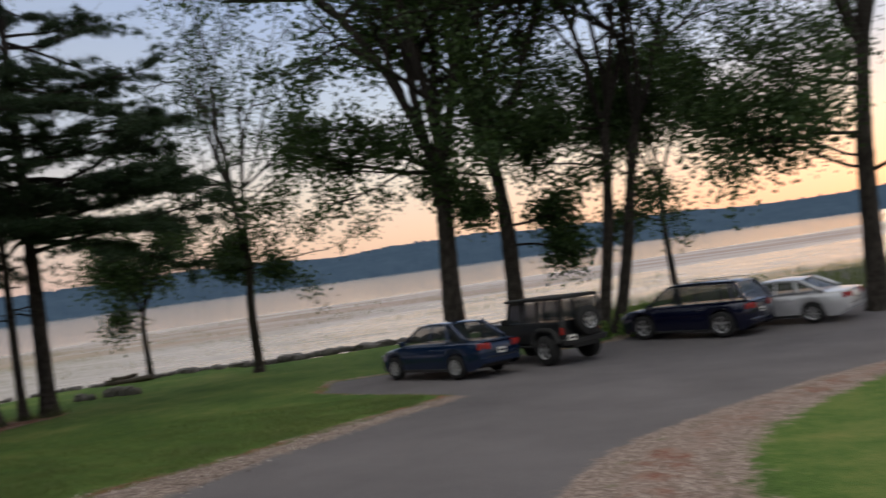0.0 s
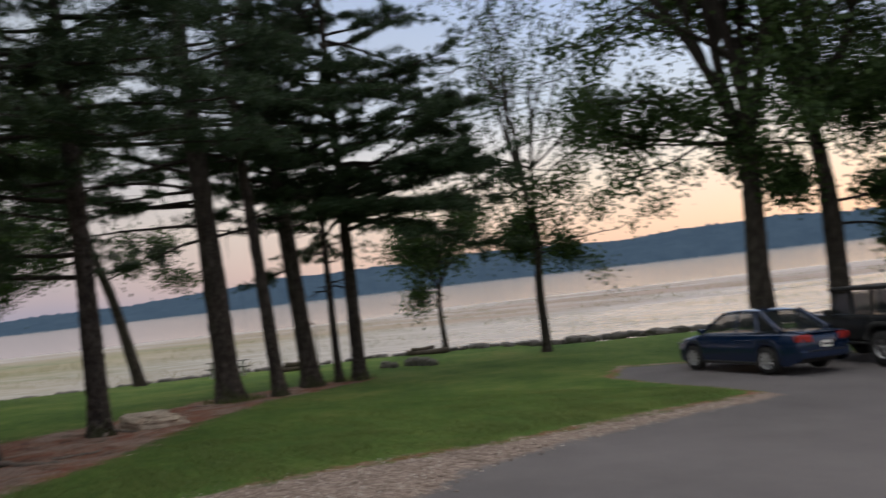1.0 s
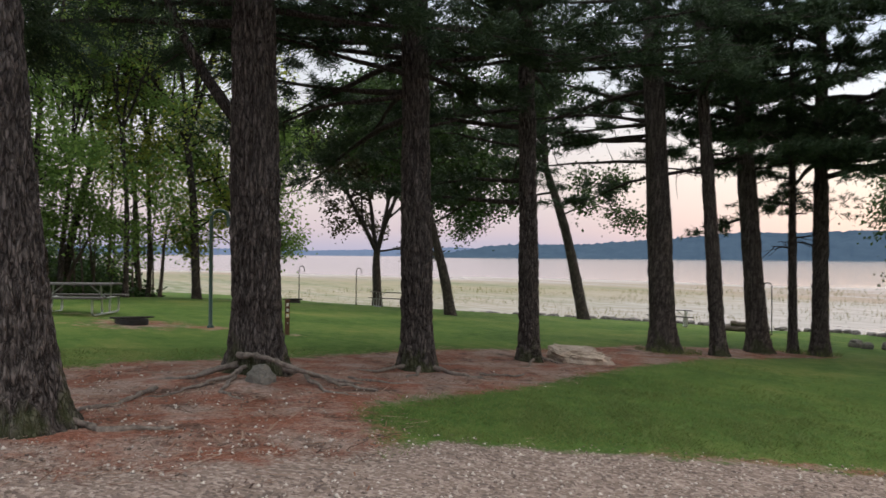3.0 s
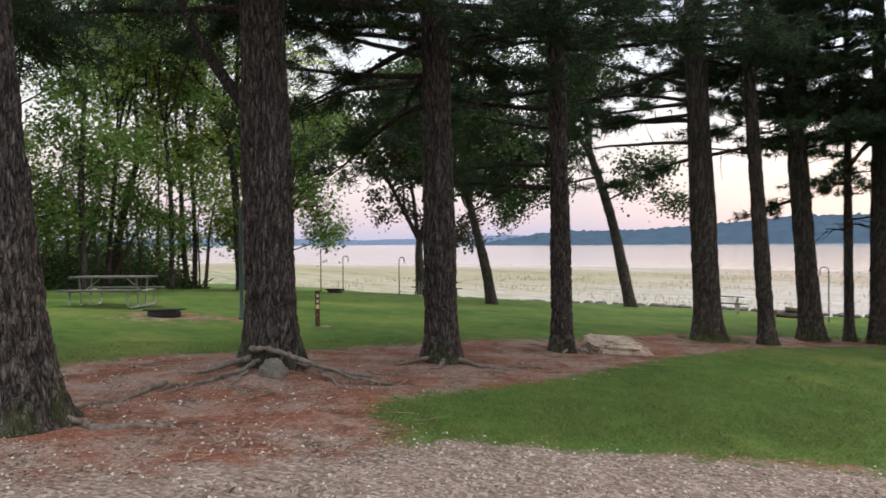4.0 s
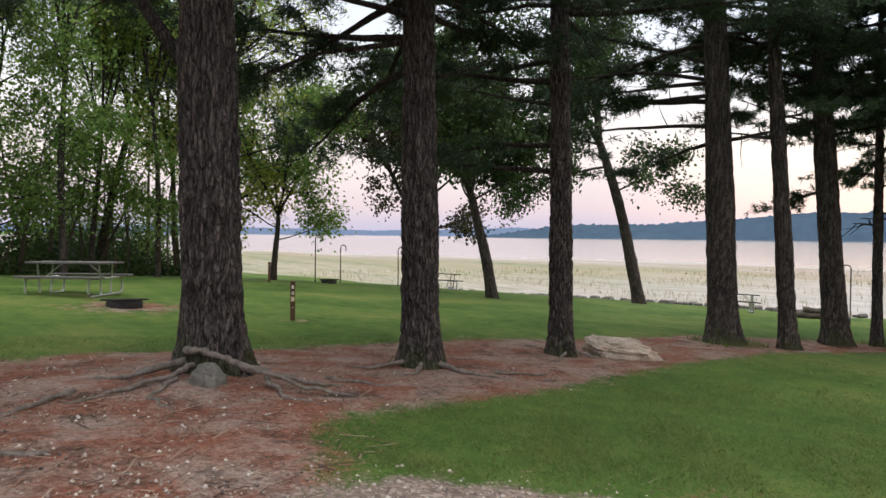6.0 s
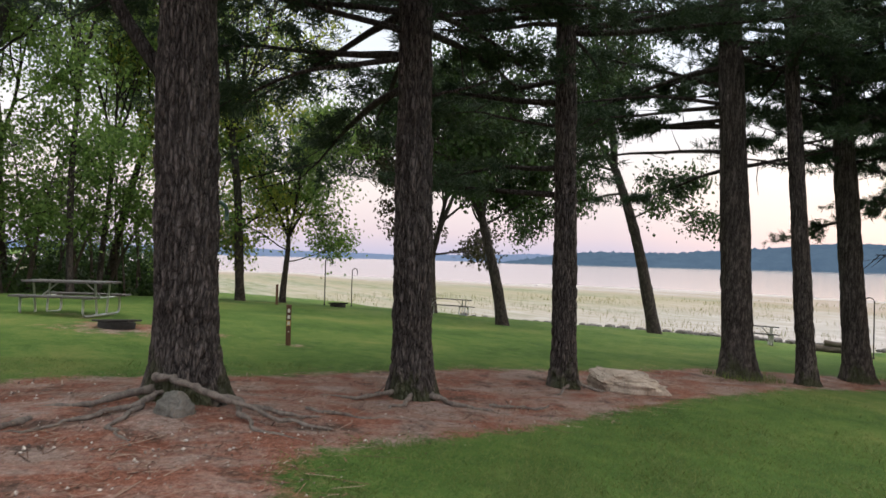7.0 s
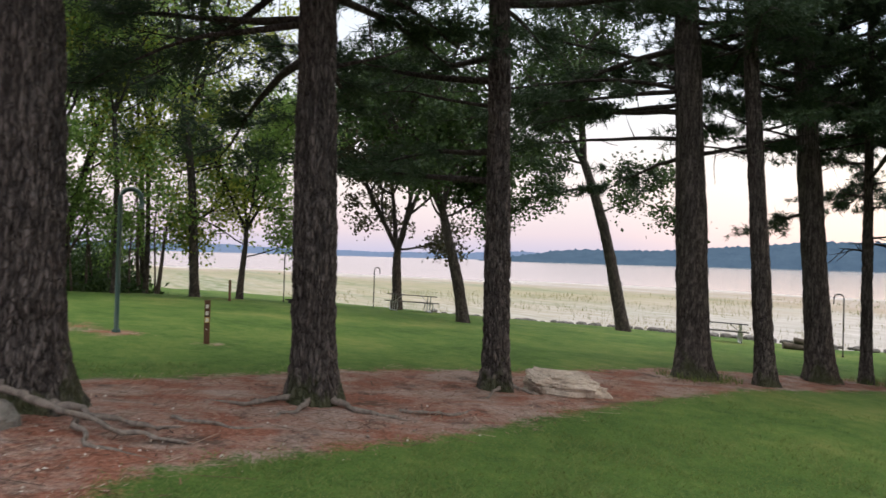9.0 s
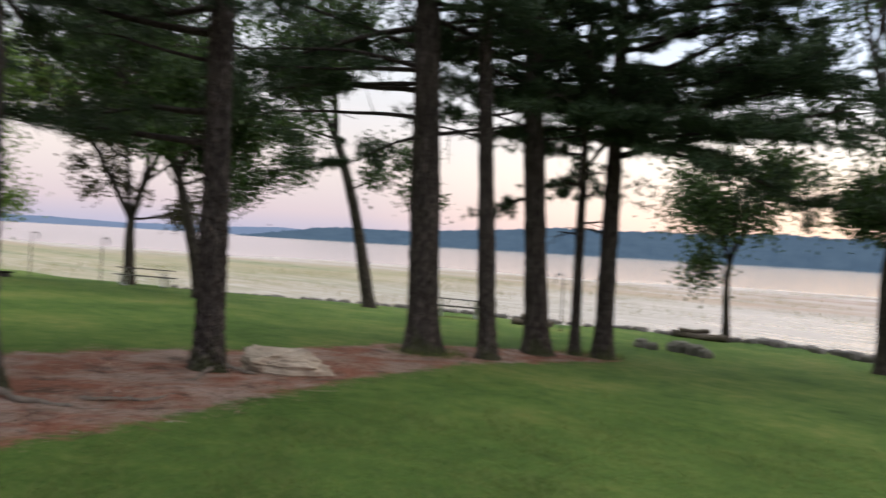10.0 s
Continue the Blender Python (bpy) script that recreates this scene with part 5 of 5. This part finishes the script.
def off_roader(m):
    """A boxy open off-road car with a dark hard top and a spare wheel on its tail gate; rear at y 0."""
    thing = new("off_road_car")
    thing.matrix_world = m
    tagged(thing, "black boxy off-road car with a spare wheel behind", "car", "cars parked along the lane")
    part("tub", box(bmesh.new(), pose(0, 1.75, 0.87), (1.5, 3.0, 0.6), 0.06, 2), M_BLACK, thing)
    part("bonnet", box(bmesh.new(), pose(0, 3.45, 0.92), (1.25, 1.1, 0.42), 0.07, 2), M_BLACK, thing)
    part("grille", box(bmesh.new(), pose(0, 4.0, 0.88), (1.2, 0.08, 0.44), 0.03, 2), M_BLACK, thing)
    part("chassis", box(bmesh.new(), pose(0, 2.0, 0.52), (0.95, 3.9, 0.2), 0.03), M_DARK, thing)
    part("roof", box(bmesh.new(), pose(0, 1.3, 1.79), (1.4, 2.45, 0.09), 0.04, 2), M_DARK, thing, "dark hard top")
    for s in (-1, 1):
        part("side_window", box(bmesh.new(), pose(s * 0.685, 0.62, 1.46, 0, s * -3.5), (0.015, 0.85, 0.5), 0.005), M_GLASS, thing)
        part("side_window", box(bmesh.new(), pose(s * 0.685, 1.45, 1.42, 0, s * -3.5), (0.015, 0.6, 0.5), 0.005), M_GLASS, thing)
        part("side_window", box(bmesh.new(), pose(s * 0.685, 2.15, 1.42, 0, s * -3.5), (0.015, 0.6, 0.5), 0.005), M_GLASS, thing)
        for y in (0.12, 1.1, 1.8, 2.52):
            child("pillar", pipe([(s * 0.71, y, 1.03), (s * 0.66, y + (-0.22 if y > 2 else 0.0), 1.78)], 0.05, M_DARK, "pillar", 8), thing)
        for y, ln in ((0.78, 1.05), (3.25, 1.1)):
            pts = rounded([(s * 0.8, y - ln / 2, 0.6), (s * 0.8, y - ln * 0.32, 0.95), (s * 0.8, y + ln * 0.32, 0.95), (s * 0.8, y + ln / 2, 0.6)], 0.2)
            child("wheel_flare", pipe(pts, 0.075, M_DARK, "wheel_flare", 8), thing)
            wheel(thing, s * 0.76, y, 0.4, 0.27, 5, 0.56)
        part("tail_light", box(bmesh.new(), pose(s * 0.68, 0.22, 0.9), (0.12, 0.06, 0.2), 0.02), M_RED, thing, "red tail light")
        part("mirror", box(bmesh.new(), pose(s * 0.86, 2.45, 1.22), (0.2, 0.08, 0.17), 0.03), M_DARK, thing)
        part("door_handle", box(bmesh.new(), pose(s * 0.765, 1.25, 0.98), (0.03, 0.12, 0.04), 0.008), M_DARK, thing)
        part("side_step", box(bmesh.new(), pose(s * 0.74, 2.0, 0.5), (0.12, 1.4, 0.06), 0.02), M_DARK, thing)
    part("rear_window", box(bmesh.new(), pose(0, 0.14, 1.44, 5), (1.05, 0.015, 0.46), 0.005), M_GLASS, thing)
    part("windscreen", box(bmesh.new(), pose(0, 2.48, 1.42, 16), (1.25, 0.015, 0.55), 0.005), M_GLASS, thing)
    part("rear_bumper", box(bmesh.new(), pose(0, 0.12, 0.6), (1.6, 0.2, 0.16), 0.03, 2), M_DARK, thing)
    part("front_bumper", box(bmesh.new(), pose(0, 4.12, 0.6), (1.6, 0.18, 0.16), 0.03, 2), M_DARK, thing)
    plate = part("number_plate", box(bmesh.new(), pose(-0.52, 0.008, 0.72), (0.3, 0.02, 0.15), 0.005), M_WHITE, thing, "pale number plate")
    part("bar", box(bmesh.new(), pose(-0.52, -0.005, 0.72), (0.2, 0.004, 0.05), 0.001), M_NAVY, plate)
    spare = wheel(thing, 0.14, 0.02, 0.4, 0.25, 5, 0.56)
    spare.name = "spare_wheel"
    spare.matrix_basis = pose(0.14, 0.06, 1.1, 0, 0, -90)
    return thing


off_roader(parked((2.62, 21.45), 33, 0.74, 0.78, 1.06))


# ---- ground cover ----
def scatter(rng, n, x0, x1, y0, y1, keep):
    x, y = rng.uniform(x0, x1, n), rng.uniform(y0, y1, n)
    k = rng.uniform(0, 1, n) < keep(x, y)
    return x[k], y[k]


def blades(rng, x, y, z, tall, wide, lean):
    n = len(x)
    o = np.stack([x, y, z], -1)
    a = rng.uniform(0, 2 * np.pi, n)
    s = np.stack([np.cos(a), np.sin(a), np.zeros(n)], -1) * wide
    h = tall * rng.uniform(0.5, 1.3, (n, 1))
    tip = o + np.concatenate([rng.normal(0, lean, (n, 2)) * h, h], 1)
    return np.stack([o - s, o + s, tip], 1).reshape(-1, 3)


def ground_cover():
    rng = np.random.default_rng(9)

    def grassy(x, y):
        g, t, l = zones(x, y)
        return np.clip(1 - 1.25 * np.maximum(np.maximum(g, t), l), 0, 1)

    m_grass = leafy("grass_blades", (0.07, 0.12, 0.028), (0.19, 0.22, 0.07), 0.4)
    m_reed = leafy("reeds", (0.14, 0.16, 0.06), (0.32, 0.29, 0.15), 0.5)
    x, y = scatter(rng, 230000, -15, -1, 3, 19, lambda x, y: grassy(x, y) * np.clip(1.15 - np.abs(verge(x, y)) / 7, 0.15, 1))
    v = [blades(rng, x, y, height(x, y) - 0.005, (0.03 + 0.045 * np.clip(np.sin(x * 1.9 + np.sin(y * 1.3) * 2) * np.sin(y * 2.3 + x * 0.7) + 0.35, 0, 1))[:, None], 0.005, 1.2)]
    # unmown bank by the shore beyond the cars
    n = 9000
    x, y = rng.uniform(4, 30, n), rng.uniform(28, 36, n)
    v.append(blades(rng, x, y, height(x, y) - 0.01, 0.45, 0.014, 0.25))
    # taller tufts left by the mower round the trunks
    for p in PINE_LINE[5:]:
        n = 500
        a, r = rng.uniform(0, 2 * np.pi, n), rng.uniform(0.25, 0.9, n)
        x, y = p[0] + r * np.cos(a), p[1] + r * np.sin(a)
        v.append(blades(rng, x, y, height(x, y) - 0.005, 0.16, 0.008, 0.4))
    tagged(new("grass", soup("grass", np.concatenate(v), m_grass)), "short mown grass with longer tufts by the trunks", "grass", kind="stuff")

    n = 26000
    x = rng.uniform(-75, 25, n)
    y = shore(x) + 1.2 + rng.uniform(0, 1, n) ** 1.5 * 75
    keep = np.sin(x * 0.35 + np.sin(y * 0.21) * 2) + np.sin(y * 0.5) + rng.normal(0, 0.6, n) > 0.2
    x, y = x[keep], y[keep]
    far = (y - shore(x)) / 75
    v = blades(rng, x, y, np.full(len(x), LAKE - 0.02), 0.3 + 0.2 * far[:, None], 0.012 + 0.015 * far[:, None], 0.12)
    tagged(new("reeds", soup("reeds", v, m_reed)), "sparse yellow-green reeds standing in shallow water", "reeds", kind="stuff")

    # loose gravel on the lane's shoulder, stray stones on the bare soil
    x, y = scatter(rng, 48000, -13, 1, -1, 16, lambda x, y: np.clip(zones(x, y)[0] - zones(x, y)[1], 0, 1) * (verge(x, y) > -3.5))
    x2, y2 = scatter(rng, 16000, -13, -5, -1, 11, lambda x, y: np.clip(zones(x, y)[2] - zones(x, y)[0], 0, 1) * np.clip(1.1 - (verge(x, y) + 1) / 4, 0.08, 1) * 0.7)
    x, y = np.concatenate([x, x2]), np.concatenate([y, y2])
    n = len(x)
    corner = np.array([(1, 0, 0), (-0.5, 0.87, 0), (-0.5, -0.87, 0), (0, 0, 0.75), (0, 0, -0.6)])
    faces = np.array([(0, 1, 3), (1, 2, 3), (2, 0, 3), (1, 0, 4), (2, 1, 4), (0, 2, 4)])
    k = (0.006 + 0.022 * rng.uniform(0, 1, (n, 1, 1)) ** 2) * rng.uniform(0.7, 1.3, (n, 5, 1))
    a = rng.uniform(0, 2 * np.pi, n)
    c, s = np.cos(a)[:, None], np.sin(a)[:, None]
    q = np.stack([corner[None, :, 0] * c - corner[None, :, 1] * s, corner[None, :, 0] * s + corner[None, :, 1] * c, np.repeat(corner[None, :, 2], n, 0)], -1)
    v = q * k + np.stack([x, y, height(x, y) + 0.003], -1)[:, None]
    f = (faces[None] + 5 * np.arange(n)[:, None, None]).reshape(-1, 3)
    m, nt, b = material("gravel_stones", 0.9, 0, 0.2)
    g = nt.nodes.new("ShaderNodeNewGeometry")
    nt.links.new(ramp(nt, g.outputs["Random Per Island"], ((0.0, (0.12, 0.09, 0.08)), (0.5, (0.3, 0.24, 0.2)), (1.0, (0.6, 0.54, 0.48)))), b.inputs["Base Color"])
    tagged(new("gravel", mesh_of("gravel", v.reshape(-1, 3), f, m)), "loose pale and reddish gravel along the lane's edge", "gravel", kind="stuff")

    # fallen needles, twigs and bark chips under the pines
    x, y = scatter(rng, 34000, -16, -6, -1, 24, lambda x, y: np.clip(zones(x, y)[2] * 1.1 - zones(x, y)[0], 0, 1))
    n = len(x)
    a, ln, w = rng.uniform(0, np.pi, n), rng.uniform(0.03, 0.1, n) + 0.4 * rng.uniform(0, 1, n) ** 9, rng.uniform(0.002, 0.009, n)
    z = height(x, y) + 0.006
    dx, dy = np.cos(a) * ln, np.sin(a) * ln
    ex, ey = -np.sin(a) * w, np.cos(a) * w
    zz = z + rng.uniform(0.0, 0.012, n)
    v = np.stack([np.stack([x - ex, y - ey, z], -1), np.stack([x + ex, y + ey, z], -1), np.stack([x + dx + ex, y + dy + ey, zz], -1), np.stack([x + dx - ex, y + dy - ey, zz], -1)], 1)
    m, nt, b = material("litter", 0.9, 0, 0.2)
    g = nt.nodes.new("ShaderNodeNewGeometry")
    nt.links.new(ramp(nt, g.outputs["Random Per Island"], ((0.0, (0.05, 0.03, 0.022)), (0.6, (0.2, 0.1, 0.065)), (1.0, (0.36, 0.27, 0.21)))), b.inputs["Base Color"])
    tagged(new("needle_litter", mesh_of("needle_litter", v.reshape(-1, 3), np.arange(4 * n).reshape(-1, 4), m)), "reddish fallen needles and twigs under the pines", "needle litter", kind="stuff")


ground_cover()
